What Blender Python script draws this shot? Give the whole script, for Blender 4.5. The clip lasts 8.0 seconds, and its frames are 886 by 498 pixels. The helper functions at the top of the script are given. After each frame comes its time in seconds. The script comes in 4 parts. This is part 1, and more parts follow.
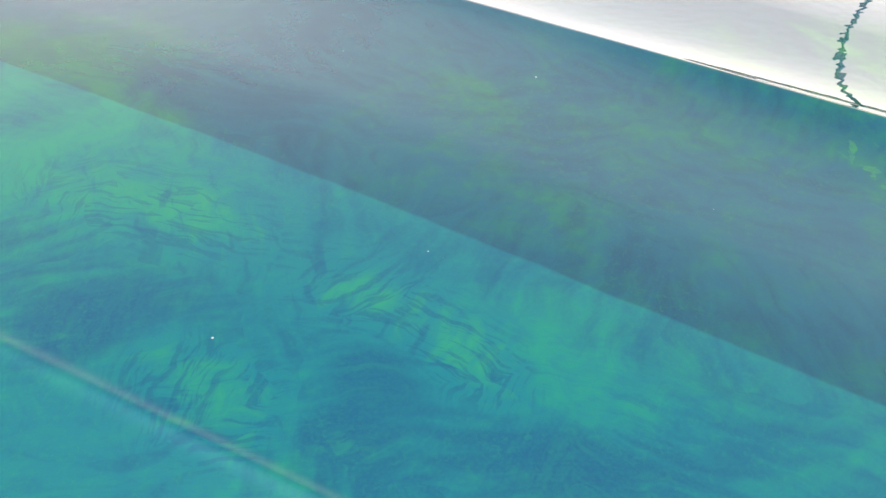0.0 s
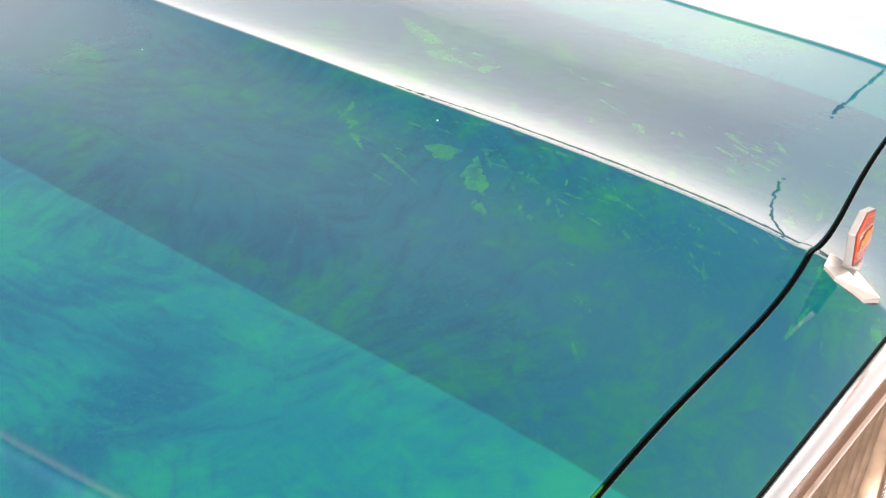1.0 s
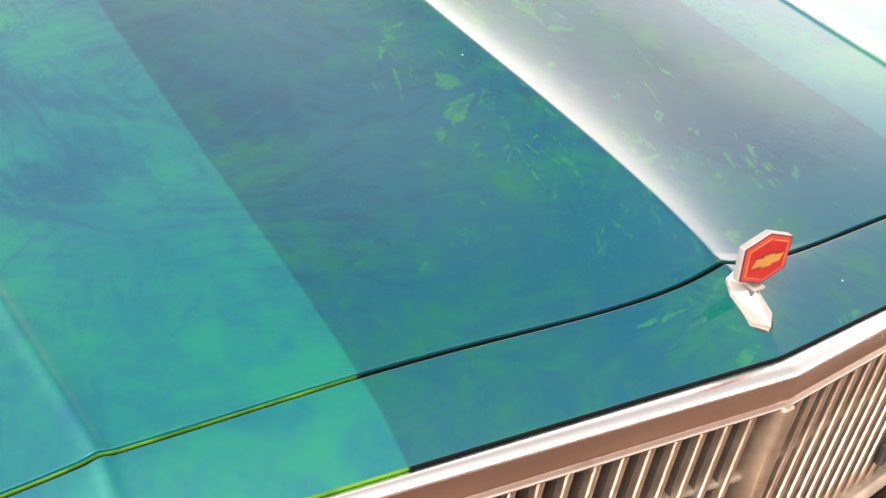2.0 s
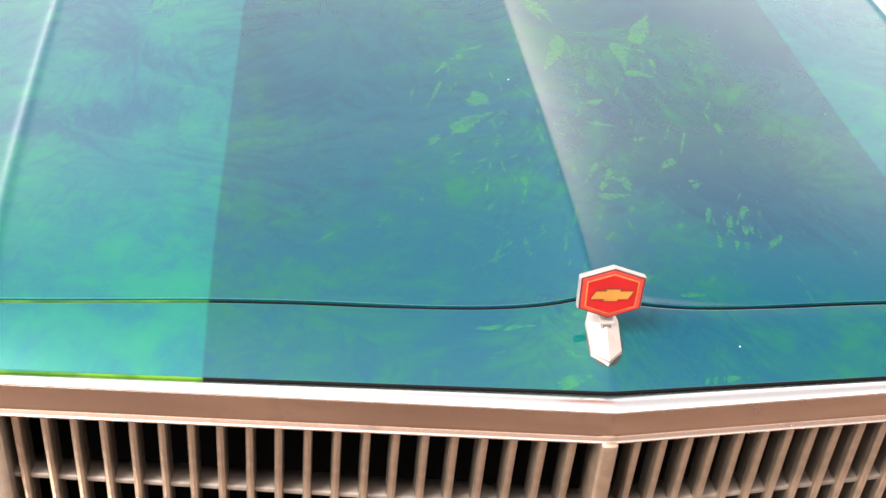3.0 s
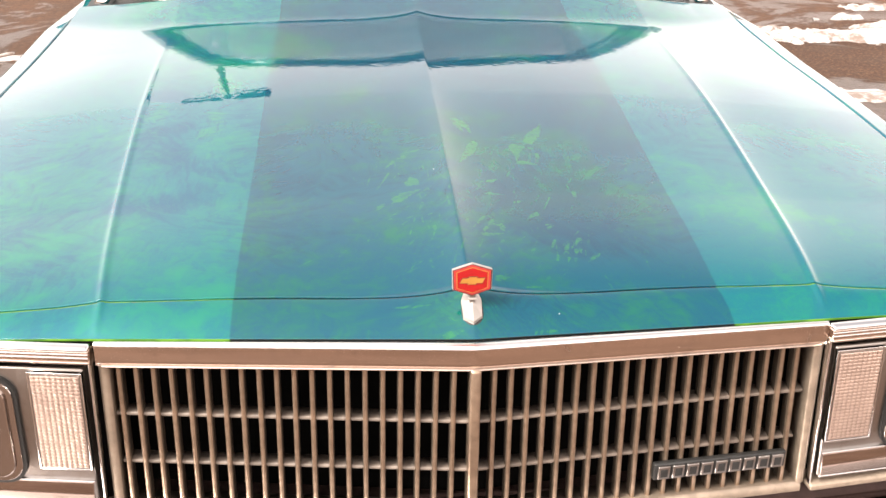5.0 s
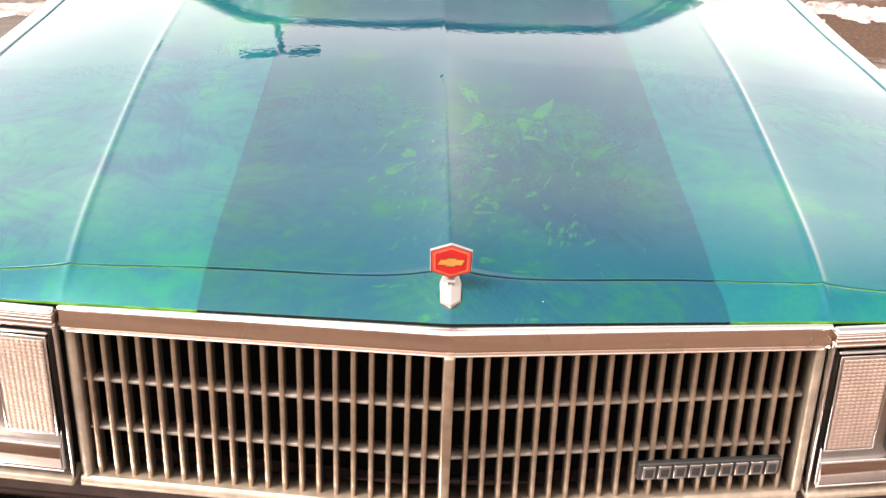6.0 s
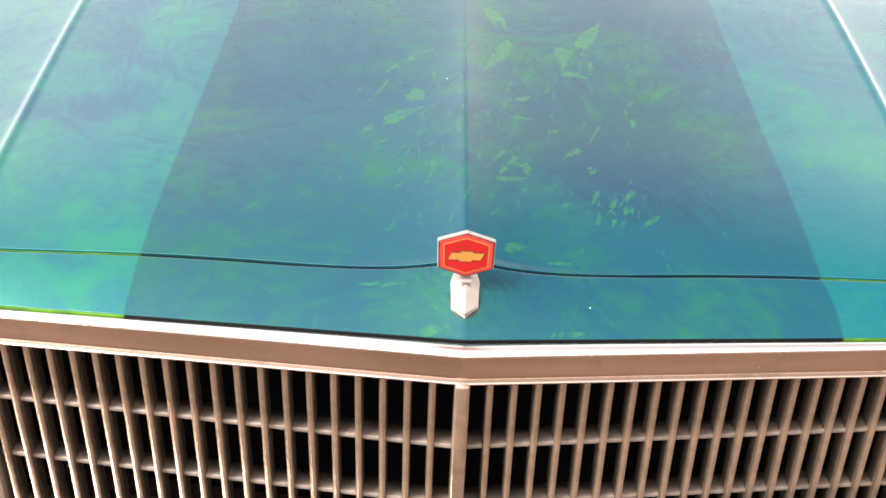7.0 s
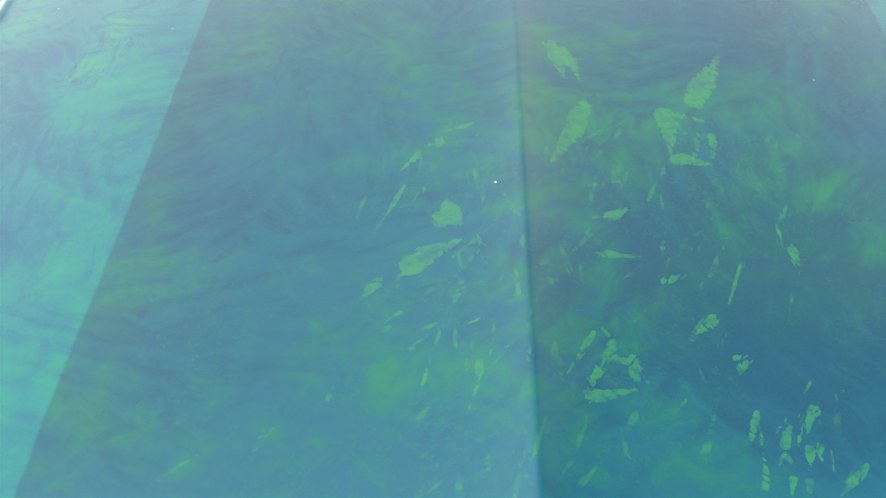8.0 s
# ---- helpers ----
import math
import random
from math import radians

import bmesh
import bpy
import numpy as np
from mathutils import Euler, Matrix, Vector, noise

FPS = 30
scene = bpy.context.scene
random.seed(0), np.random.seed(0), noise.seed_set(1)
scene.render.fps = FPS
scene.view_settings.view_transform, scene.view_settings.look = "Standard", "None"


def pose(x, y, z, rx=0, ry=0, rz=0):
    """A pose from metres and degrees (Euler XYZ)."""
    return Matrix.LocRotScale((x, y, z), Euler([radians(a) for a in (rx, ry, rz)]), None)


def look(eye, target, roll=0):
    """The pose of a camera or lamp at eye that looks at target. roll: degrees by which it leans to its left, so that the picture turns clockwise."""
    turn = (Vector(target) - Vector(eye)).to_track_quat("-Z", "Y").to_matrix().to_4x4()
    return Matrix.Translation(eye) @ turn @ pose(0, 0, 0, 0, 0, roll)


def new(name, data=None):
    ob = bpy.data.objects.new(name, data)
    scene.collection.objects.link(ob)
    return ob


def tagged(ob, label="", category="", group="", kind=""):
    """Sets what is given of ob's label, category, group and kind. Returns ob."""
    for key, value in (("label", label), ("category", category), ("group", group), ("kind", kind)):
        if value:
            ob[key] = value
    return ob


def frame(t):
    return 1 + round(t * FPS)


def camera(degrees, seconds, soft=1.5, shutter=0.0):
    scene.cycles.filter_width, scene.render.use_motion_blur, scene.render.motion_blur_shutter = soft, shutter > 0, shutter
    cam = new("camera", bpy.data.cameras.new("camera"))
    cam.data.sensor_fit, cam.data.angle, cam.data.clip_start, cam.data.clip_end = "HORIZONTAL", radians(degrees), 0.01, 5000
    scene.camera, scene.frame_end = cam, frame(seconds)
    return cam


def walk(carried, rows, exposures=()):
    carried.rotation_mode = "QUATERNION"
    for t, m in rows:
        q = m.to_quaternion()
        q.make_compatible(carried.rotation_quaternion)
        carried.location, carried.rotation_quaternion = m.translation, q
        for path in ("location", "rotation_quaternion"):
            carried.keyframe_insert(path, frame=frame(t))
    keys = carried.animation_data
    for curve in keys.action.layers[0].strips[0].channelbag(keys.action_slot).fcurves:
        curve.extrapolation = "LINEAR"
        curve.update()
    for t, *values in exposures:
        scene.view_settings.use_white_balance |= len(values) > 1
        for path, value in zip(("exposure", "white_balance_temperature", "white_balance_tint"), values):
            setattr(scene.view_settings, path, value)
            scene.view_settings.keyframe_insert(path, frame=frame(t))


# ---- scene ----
cam = camera(46.7, 8.0)
PATH = [
    (0, (-0.7517, 0.3869, 1.2246), (0.6710, 1.2943, 0.1501), -0.81),
    (0.2, (-0.6966, 0.2516, 1.2325), (0.6726, 1.1908, 0.1189), -1.74),
    (0.5, (-0.6761, 0.1218, 1.2388), (0.7432, 1.0603, 0.1875), -2.37),
    (0.8, (-0.6911, 0.0155, 1.2536), (0.7415, 0.9868, 0.2509), -1.41),
    (1, (-0.6995, -0.0851, 1.2601), (0.6888, 0.9196, 0.2292), -0.50),
    (1.2, (-0.7007, -0.1346, 1.2684), (0.6980, 0.8216, 0.2058), 2.59),
    (2.3, (-0.4368, -0.3766, 1.2482), (0.2724, 1.1291, 0.1383), 7.78),
    (2.5, (-0.3710, -0.3947, 1.2493), (0.1865, 1.1625, 0.1244), 7.86),
    (3, (-0.2087, -0.5437, 1.2900), (0.0306, 1.1326, 0.2269), 4.77),
    (3.5, (-0.0895, -0.7463, 1.3644), (-0.0197, 0.9482, 0.3049), 1.71),
    (4, (-0.0942, -0.8860, 1.4024), (0.0447, 0.9212, 0.5580), 1.27),
    (4.2, (-0.1039, -0.9379, 1.3997), (0.0753, 0.8816, 0.5898), 1.69),
    (4.5, (-0.1220, -1.0176, 1.4043), (0.0700, 0.8035, 0.6002), 0.76),
    (4.7, (-0.1387, -1.0494, 1.4233), (0.0369, 0.7685, 0.6064), 0.75),
    (5.8, (-0.0621, -1.0250, 1.4098), (0.0273, 0.7875, 0.5689), 1.66),
    (6, (-0.0405, -0.9906, 1.4129), (0.0111, 0.7982, 0.5198), 2.27),
    (6.2, (-0.0296, -0.9588, 1.3997), (0.0178, 0.8153, 0.4771), 2.55),
    (6.5, (0.0152, -0.8996, 1.3794), (0.0233, 0.8602, 0.4288), 2.06),
    (7, (-0.0256, -0.6814, 1.3292), (-0.0130, 1.0251, 0.2860), 2.24),
    (7.5, (-0.0500, -0.4377, 1.2992), (-0.0327, 1.1841, 0.1278), -0.42),
    (8, (-0.0303, -0.2273, 1.2905), (-0.1062, 1.3905, 0.1161), -1.49),
]
EXPOSURES = [(0.0, 0.82, 6600, 10), (0.5, 0.76, 6500, 10), (1.2, 0.84, 6500, 10), (2.5, 0.88, 6800, 10), (3.0, 1.08, 6550, 10), (3.5, 0.98, 5700, 10),
             (4.0, 1.04, 6700, 10), (4.5, 1.05, 6700, 10), (6.5, 1.06, 6700, 10), (7.0, 1.04, 6600, 10), (7.5, 1.04, 6050, 10), (8.0, 1.02, 6700, 8)]
walk(cam, [(t, look(eye, target, roll)) for t, eye, target, roll in PATH], EXPOSURES)

# ---- world and sun: bright hazy winter sky ----
SUN_EL, SUN_AZ = radians(48), radians(238)      # azimuth clockwise from +y
world = bpy.data.worlds.new("hazy_sky")
scene.world = world
world.use_nodes = True
wn = world.node_tree
sky = wn.nodes.new("ShaderNodeTexSky")
sky.sky_type = "NISHITA"
sky.sun_disc = False
sky.sun_elevation, sky.sun_rotation = SUN_EL, SUN_AZ
sky.air_density, sky.dust_density, sky.ozone_density = 1.0, 4.0, 1.0
haze = wn.nodes.new("ShaderNodeHueSaturation")     # thin high cloud takes most of the blue out
haze.inputs["Saturation"].default_value = 0.24
wn.links.new(sky.outputs[0], haze.inputs["Color"])
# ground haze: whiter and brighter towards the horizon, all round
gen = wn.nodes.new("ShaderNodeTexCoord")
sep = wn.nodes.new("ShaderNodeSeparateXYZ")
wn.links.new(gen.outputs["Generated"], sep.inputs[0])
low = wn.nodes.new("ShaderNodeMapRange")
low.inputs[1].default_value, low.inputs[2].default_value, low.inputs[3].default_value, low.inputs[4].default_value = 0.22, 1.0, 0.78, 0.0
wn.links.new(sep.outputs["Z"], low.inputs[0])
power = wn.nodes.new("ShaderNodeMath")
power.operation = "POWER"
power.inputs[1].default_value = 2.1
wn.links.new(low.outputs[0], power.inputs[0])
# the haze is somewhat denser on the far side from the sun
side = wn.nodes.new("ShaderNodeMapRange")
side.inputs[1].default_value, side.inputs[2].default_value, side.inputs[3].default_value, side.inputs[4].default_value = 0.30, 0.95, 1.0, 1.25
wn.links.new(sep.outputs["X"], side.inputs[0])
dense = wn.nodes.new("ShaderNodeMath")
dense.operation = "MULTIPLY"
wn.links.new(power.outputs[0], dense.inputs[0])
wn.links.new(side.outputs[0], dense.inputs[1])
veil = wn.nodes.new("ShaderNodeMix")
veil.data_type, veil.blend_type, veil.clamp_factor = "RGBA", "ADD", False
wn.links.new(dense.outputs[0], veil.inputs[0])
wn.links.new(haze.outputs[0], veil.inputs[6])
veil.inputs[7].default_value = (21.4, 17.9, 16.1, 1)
# a broad glow in the thin cloud round the sun
aim = wn.nodes.new("ShaderNodeVectorMath")
aim.operation = "DOT_PRODUCT"
wn.links.new(gen.outputs["Generated"], aim.inputs[0])
aim.inputs[1].default_value = (math.sin(SUN_AZ) * math.cos(SUN_EL), math.cos(SUN_AZ) * math.cos(SUN_EL), math.sin(SUN_EL))
halo = wn.nodes.new("ShaderNodeMapRange")
halo.inputs[1].default_value, halo.inputs[2].default_value, halo.inputs[3].default_value, halo.inputs[4].default_value = 0.15, 0.85, 0.0, 1.0
wn.links.new(aim.outputs["Value"], halo.inputs[0])
glow = wn.nodes.new("ShaderNodeMix")
glow.data_type, glow.blend_type, glow.clamp_factor = "RGBA", "ADD", False
wn.links.new(halo.outputs[0], glow.inputs[0])
wn.links.new(veil.outputs[2], glow.inputs[6])
glow.inputs[7].default_value = (6.4, 5.6, 5.1, 1)
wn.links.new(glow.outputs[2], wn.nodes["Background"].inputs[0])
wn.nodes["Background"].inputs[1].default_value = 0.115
sun = new("sun", bpy.data.lights.new("sun", "SUN"))
sun.data.energy, sun.data.angle, sun.data.color = 3.5, radians(22), (1.0, 0.95, 0.88)
sun.matrix_world = look((0, 0, 30), (-30 * math.sin(SUN_AZ) * math.cos(SUN_EL), -30 * math.cos(SUN_AZ) * math.cos(SUN_EL), 30 - 30 * math.sin(SUN_EL)))


# ---- materials ----
class Mat:
    """A node material with short calls for its nodes."""

    def __init__(self, name):
        self.m = bpy.data.materials.new(name)
        self.m.use_nodes = True
        self.t = self.m.node_tree
        self.b = self.t.nodes["Principled BSDF"]
        self.co = self.t.nodes.new("ShaderNodeTexCoord").outputs["Object"]

    def put(self, socket, v):
        if isinstance(v, bpy.types.NodeSocket):
            self.t.links.new(v, socket)
        elif isinstance(v, tuple) and len(v) == 3 and socket.type == "RGBA":
            socket.default_value = (*v, 1)
        else:
            socket.default_value = v

    def set(self, **kw):
        for k, v in kw.items():
            self.put(self.b.inputs[k.replace("_", " ")], v)
        return self

    def noise(self, scale, detail=3.0, rough=0.5, distort=0.0, at=None, kind=None):
        n = self.t.nodes.new("ShaderNodeTexNoise")
        self.put(n.inputs["Vector"], at or self.co)
        n.inputs["Scale"].default_value, n.inputs["Detail"].default_value = scale, detail
        n.inputs["Roughness"].default_value, n.inputs["Distortion"].default_value = rough, distort
        return n.outputs["Fac"]

    def voronoi(self, scale, at=None, feature="F1", out="Distance", rnd=1.0):
        n = self.t.nodes.new("ShaderNodeTexVoronoi")
        n.feature = feature
        self.put(n.inputs["Vector"], at or self.co)
        n.inputs["Scale"].default_value = scale
        n.inputs["Randomness"].default_value = rnd
        return n.outputs[out]

    def mapped(self, scale=(1, 1, 1), turn=(0, 0, 0), at=None):
        n = self.t.nodes.new("ShaderNodeMapping")
        self.put(n.inputs["Vector"], at or self.co)
        n.inputs["Scale"].default_value, n.inputs["Rotation"].default_value = scale, turn
        return n.outputs[0]

    def math(self, op, a, b=0.0, c=0.0, clamp=False):
        n = self.t.nodes.new("ShaderNodeMath")
        n.operation, n.use_clamp = op, clamp
        for k, v in enumerate((a, b, c)):
            self.put(n.inputs[k], v)
        return n.outputs[0]

    def ramp(self, v, lo, hi, a=0.0, b=1.0):
        n = self.t.nodes.new("ShaderNodeMapRange")
        n.interpolation_type = "SMOOTHSTEP"
        for k, w in enumerate((v, lo, hi, a, b)):
            self.put(n.inputs[k], w)
        return n.outputs[0]

    def mix(self, f, a, b, blend="MIX"):
        n = self.t.nodes.new("ShaderNodeMix")
        n.data_type, n.blend_type = "RGBA", blend
        self.put(n.inputs[0], f), self.put(n.inputs[6], a), self.put(n.inputs[7], b)
        return n.outputs[2]

    def xyz(self, at=None):
        n = self.t.nodes.new("ShaderNodeSeparateXYZ")
        self.put(n.inputs[0], at or self.co)
        return n.outputs

    def attr(self, name):
        n = self.t.nodes.new("ShaderNodeAttribute")
        n.attribute_name = name
        return n.outputs["Fac"]

    def bump(self, h, strength=0.3, dist=0.01):
        n = self.t.nodes.new("ShaderNodeBump")
        n.inputs["Strength"].default_value, n.inputs["Distance"].default_value = strength, dist
        self.put(n.inputs["Height"], h)
        self.put(self.b.inputs["Normal"], n.outputs[0])
        return self


def stripe_edge(m):
    """1 inside the dark centre stripe of the hood, 0 outside."""
    x, y, z = m.xyz()
    slack = m.math("MULTIPLY", m.math("SUBTRACT", m.noise(30, 2), 0.5), 0.004)
    left = m.math("ADD", m.math("MULTIPLY", y, 0.010), 0.2898)
    flare = m.math("MULTIPLY", m.math("MAXIMUM", m.math("SUBTRACT", 0.098, y), 0.0), 0.13)
    right = m.math("ADD", m.math("ADD", m.math("MULTIPLY", y, 0.024), 0.3185), flare)
    a = m.ramp(m.math("ADD", m.math("ADD", x, left), slack), -0.0015, 0.0015)
    b = m.ramp(m.math("SUBTRACT", right, m.math("ADD", x, slack)), -0.0015, 0.0015)
    return m.math("MULTIPLY", a, b)


OUT_BLUE, OUT_GREEN, LIT_OUT, DEEP_OUT, SHARD_OUT = (0.0, 0.077, 0.106), (0.002, 0.118, 0.086), (0.006, 0.126, 0.076), (0.0, 0.039, 0.092), (0.013, 0.160, 0.070)
MID_BLUE, MID_GREEN, LIT_MID, DEEP_MID, SHARD_MID = (0.0, 0.048, 0.084), (0.001, 0.077, 0.047), (0.003, 0.078, 0.054), (0.0, 0.023, 0.058), (0.014, 0.124, 0.042)


def paint_material():
    """Marbled blue-green lacquer under clear coat, with a darker centre stripe."""
    m = Mat("marbled_lacquer")
    flat = m.mapped((1, 1, 0.15))
    inside = stripe_edge(m)
    marble = m.attr("marble")

    def crumple(cells, along, across, warp):
        """Streaks whose direction changes from cell to cell, as crumpled film leaves them."""
        wob = m.t.nodes.new("ShaderNodeTexNoise")
        m.put(wob.inputs["Vector"], flat)
        wob.inputs["Scale"].default_value, wob.inputs["Detail"].default_value = cells * 1.3, 3
        off = m.t.nodes.new("ShaderNodeVectorMath")
        off.operation = "MULTIPLY_ADD"
        m.put(off.inputs[0], wob.outputs["Color"]), m.put(off.inputs[1], (warp, warp, 0.0)), m.put(off.inputs[2], flat)
        at = off.outputs[0]
        v = m.t.nodes.new("ShaderNodeTexVoronoi")
        m.put(v.inputs["Vector"], at)
        v.inputs["Scale"].default_value = cells
        turn = m.t.nodes.new("ShaderNodeVectorRotate")
        turn.rotation_type = "Z_AXIS"
        m.put(turn.inputs["Vector"], at)
        m.put(turn.inputs["Angle"], m.math("MULTIPLY", m.xyz(v.outputs["Color"])[0], 6.28))
        return m.noise(1.0, 3, 0.6, 0.35, m.mapped((along, across, 1), (0, 0, 0), turn.outputs[0])), at

    cloud = m.noise(2.6, 3, 0.55, 0.5, flat)
    cloud2 = m.noise(8, 5, 0.62, 0.7, flat)
    big, at1 = crumple(7, 17, 80, 0.07)
    feather = m.noise(1.0, 6, 0.7, 0.5, m.mapped((30, 75, 1), (0, 0, -0.6), at1))
    small, at2 = crumple(13, 30, 215, 0.035)
    fine = m.noise(150, 4, 0.65, 0.4, flat)
    f = m.math("ADD", m.math("MULTIPLY", cloud, 0.75), m.math("ADD", m.math("MULTIPLY", cloud2, 0.45), m.math("MULTIPLY", feather, 0.08)))
    f = m.math("ADD", f, m.math("MULTIPLY", m.math("SUBTRACT", m.noise(42, 4, 0.66, 0.5, flat), 0.5), 0.40))
    f = m.math("ADD", f, m.mix(inside, (0.09, 0.09, 0.09), (0.06, 0.06, 0.06)))
    f = m.math("ADD", f, m.math("MULTIPLY", m.math("SUBTRACT", fine, 0.5), 0.09))
    f = m.ramp(f, 0.66, 0.92)
    lit, dim = m.mix(inside, LIT_OUT, LIT_MID), m.mix(inside, DEEP_OUT, DEEP_MID)
    col = m.mix(inside, m.mix(f, OUT_BLUE, OUT_GREEN), m.mix(f, MID_BLUE, MID_GREEN))
    # broad soft washes of green and of deep blue, with ragged feathered rims
    rag = m.math("MULTIPLY", m.math("SUBTRACT", m.math("ADD", m.math("MULTIPLY", cloud2, 0.5), m.math("MULTIPLY", big, 0.5)), 0.5), 2.2)
    wash = m.math("ADD", m.attr("wash"), rag)
    bright = m.ramp(wash, 0.15, 0.75)
    col = m.mix(m.math("MULTIPLY", m.ramp(wash, -0.05, -0.75), 0.7), col, dim)
    col = m.mix(m.math("MULTIPLY", bright, m.ramp(feather, 0.35, 0.6, 0.35, 0.85)), col, lit)
    # strokes and creases that the film left: dark blue hairs, mostly in and round the washes
    near = m.ramp(m.math("ABSOLUTE", m.math("ADD", m.attr("wash"), 0.35)), 0.08, 0.55, 0.22, 1.0)
    busy = m.math("MULTIPLY", m.ramp(marble, 0.3, 0.8, 0.05, 0.9), near)
    col = m.mix(m.math("MULTIPLY", m.ramp(big, 0.45, 0.36), m.math("MULTIPLY", busy, 0.5)), col, dim)
    col = m.mix(m.math("MULTIPLY", m.ramp(big, 0.54, 0.66), m.math("MULTIPLY", busy, 0.3)), col, lit)
    col = m.mix(m.math("MULTIPLY", m.ramp(small, 0.50, 0.42), m.math("MULTIPLY", busy, 0.55)), col, dim)
    col = m.mix(m.math("MULTIPLY", m.ramp(small, 0.54, 0.68), m.ramp(cloud2, 0.40, 0.64, 0.04, 0.16)), col, lit)
    # crisp shards of green where the film was lifted off the wet lacquer, torn inside
    jag = m.math("MULTIPLY", m.math("SUBTRACT", m.noise(120, 3, 0.6, 0.6, flat), 0.5), 0.22)
    tear = m.math("MULTIPLY", m.ramp(small, 0.52, 0.36), 0.42)
    shard = m.ramp(m.math("SUBTRACT", m.math("ADD", m.attr("shard"), jag), tear), 0.49, 0.53)
    col = m.mix(m.math("MULTIPLY", shard, m.ramp(m.math("ADD", m.math("MULTIPLY", fine, 0.6), m.math("MULTIPLY", feather, 0.4)), 0.36, 0.60, 0.18, 0.66)), col, m.mix(inside, SHARD_OUT, SHARD_MID))
    strand = m.ramp(m.math("SUBTRACT", m.math("ADD", m.attr("strand"), jag), tear), 0.47, 0.55)
    col = m.mix(m.math("MULTIPLY", strand, m.ramp(feather, 0.40, 0.62, 0.05, 0.42)), col, m.mix(inside, SHARD_OUT, SHARD_MID))
    # countless small flecks
    fleck = m.ramp(m.noise(210, 4, 0.62, 1.2, flat), 0.53, 0.66)
    col = m.mix(m.math("MULTIPLY", fleck, m.ramp(m.noise(9, 3, 0.6, 0.0, flat), 0.38, 0.62, 0.08, m.mix(inside, (0.22, 0.22, 0.22), (0.50, 0.50, 0.50)))), col, lit)
    grain = m.noise(500, 2, 0.5)
    col = m.mix(m.ramp(grain, 0.35, 0.7, 0.0, 0.12), col, m.mix(inside, OUT_GREEN, MID_GREEN))
    # dust specks
    speck = m.ramp(m.voronoi(36, flat), 0.034, 0.02)
    rare = m.ramp(m.noise(19, 1), 0.57, 0.61)
    col = m.mix(m.math("MULTIPLY", speck, rare), col, (0.5, 0.55, 0.55))
    m.set(Base_Color=col, Roughness=0.45, Metallic=0.2, Specular_IOR_Level=0.0, Coat_Weight=1.0, Coat_Roughness=m.ramp(m.noise(14, 3), 0.3, 0.7, 0.004, 0.014), Coat_IOR=1.5)
    n = m.t.nodes.new("ShaderNodeBump")
    n.inputs["Strength"].default_value, n.inputs["Distance"].default_value = 0.05, 0.001
    m.put(n.inputs["Height"], m.math("ADD", m.math("MULTIPLY", m.noise(80, 1, 0.5), 1.6), m.math("MULTIPLY", m.noise(16, 1, 0.5), 2.0)))
    m.put(m.b.inputs["Coat Normal"], n.outputs[0])
    return m.m


def chrome_material(name, colour, rough, dirt=0.2, metal=1.0):
    m = Mat(name)
    d = m.ramp(m.noise(35, 5, 0.65, 0.4), 0.5, 0.75, 0.0, dirt)
    col = m.mix(d, colour, (0.16, 0.11, 0.08))
    return m.set(Base_Color=col, Metallic=metal, Roughness=m.math("ADD", m.math("MULTIPLY", d, 0.5), rough)).bump(m.noise(60, 2), 0.03, 0.002).m


def plain_material(name, colour, rough=0.5, metal=0.0, vary=0.25, scale=30, bump=0.05, **kw):
    m = Mat(name)
    dark = tuple(c * (1 - vary) for c in colour)
    col = m.mix(m.ramp(m.noise(scale, 4, 0.6), 0.35, 0.65), dark, colour)
    col = m.mix(m.ramp(m.noise(scale * 8, 2), 0.4, 0.7, 0.0, 0.25), col, dark)
    return m.set(Base_Color=col, Roughness=rough, Metallic=metal, **kw).bump(m.noise(scale * 5, 3), bump, 0.004).m


def glass_material(name, colour, rough=0.0, wave=0.0, wave_scale=100):
    m = Mat(name).set(Base_Color=colour, Roughness=rough, Transmission_Weight=1.0, IOR=1.5)
    if wave:
        m.bump(m.noise(wave_scale, 2), wave, 0.002)
    return m.m


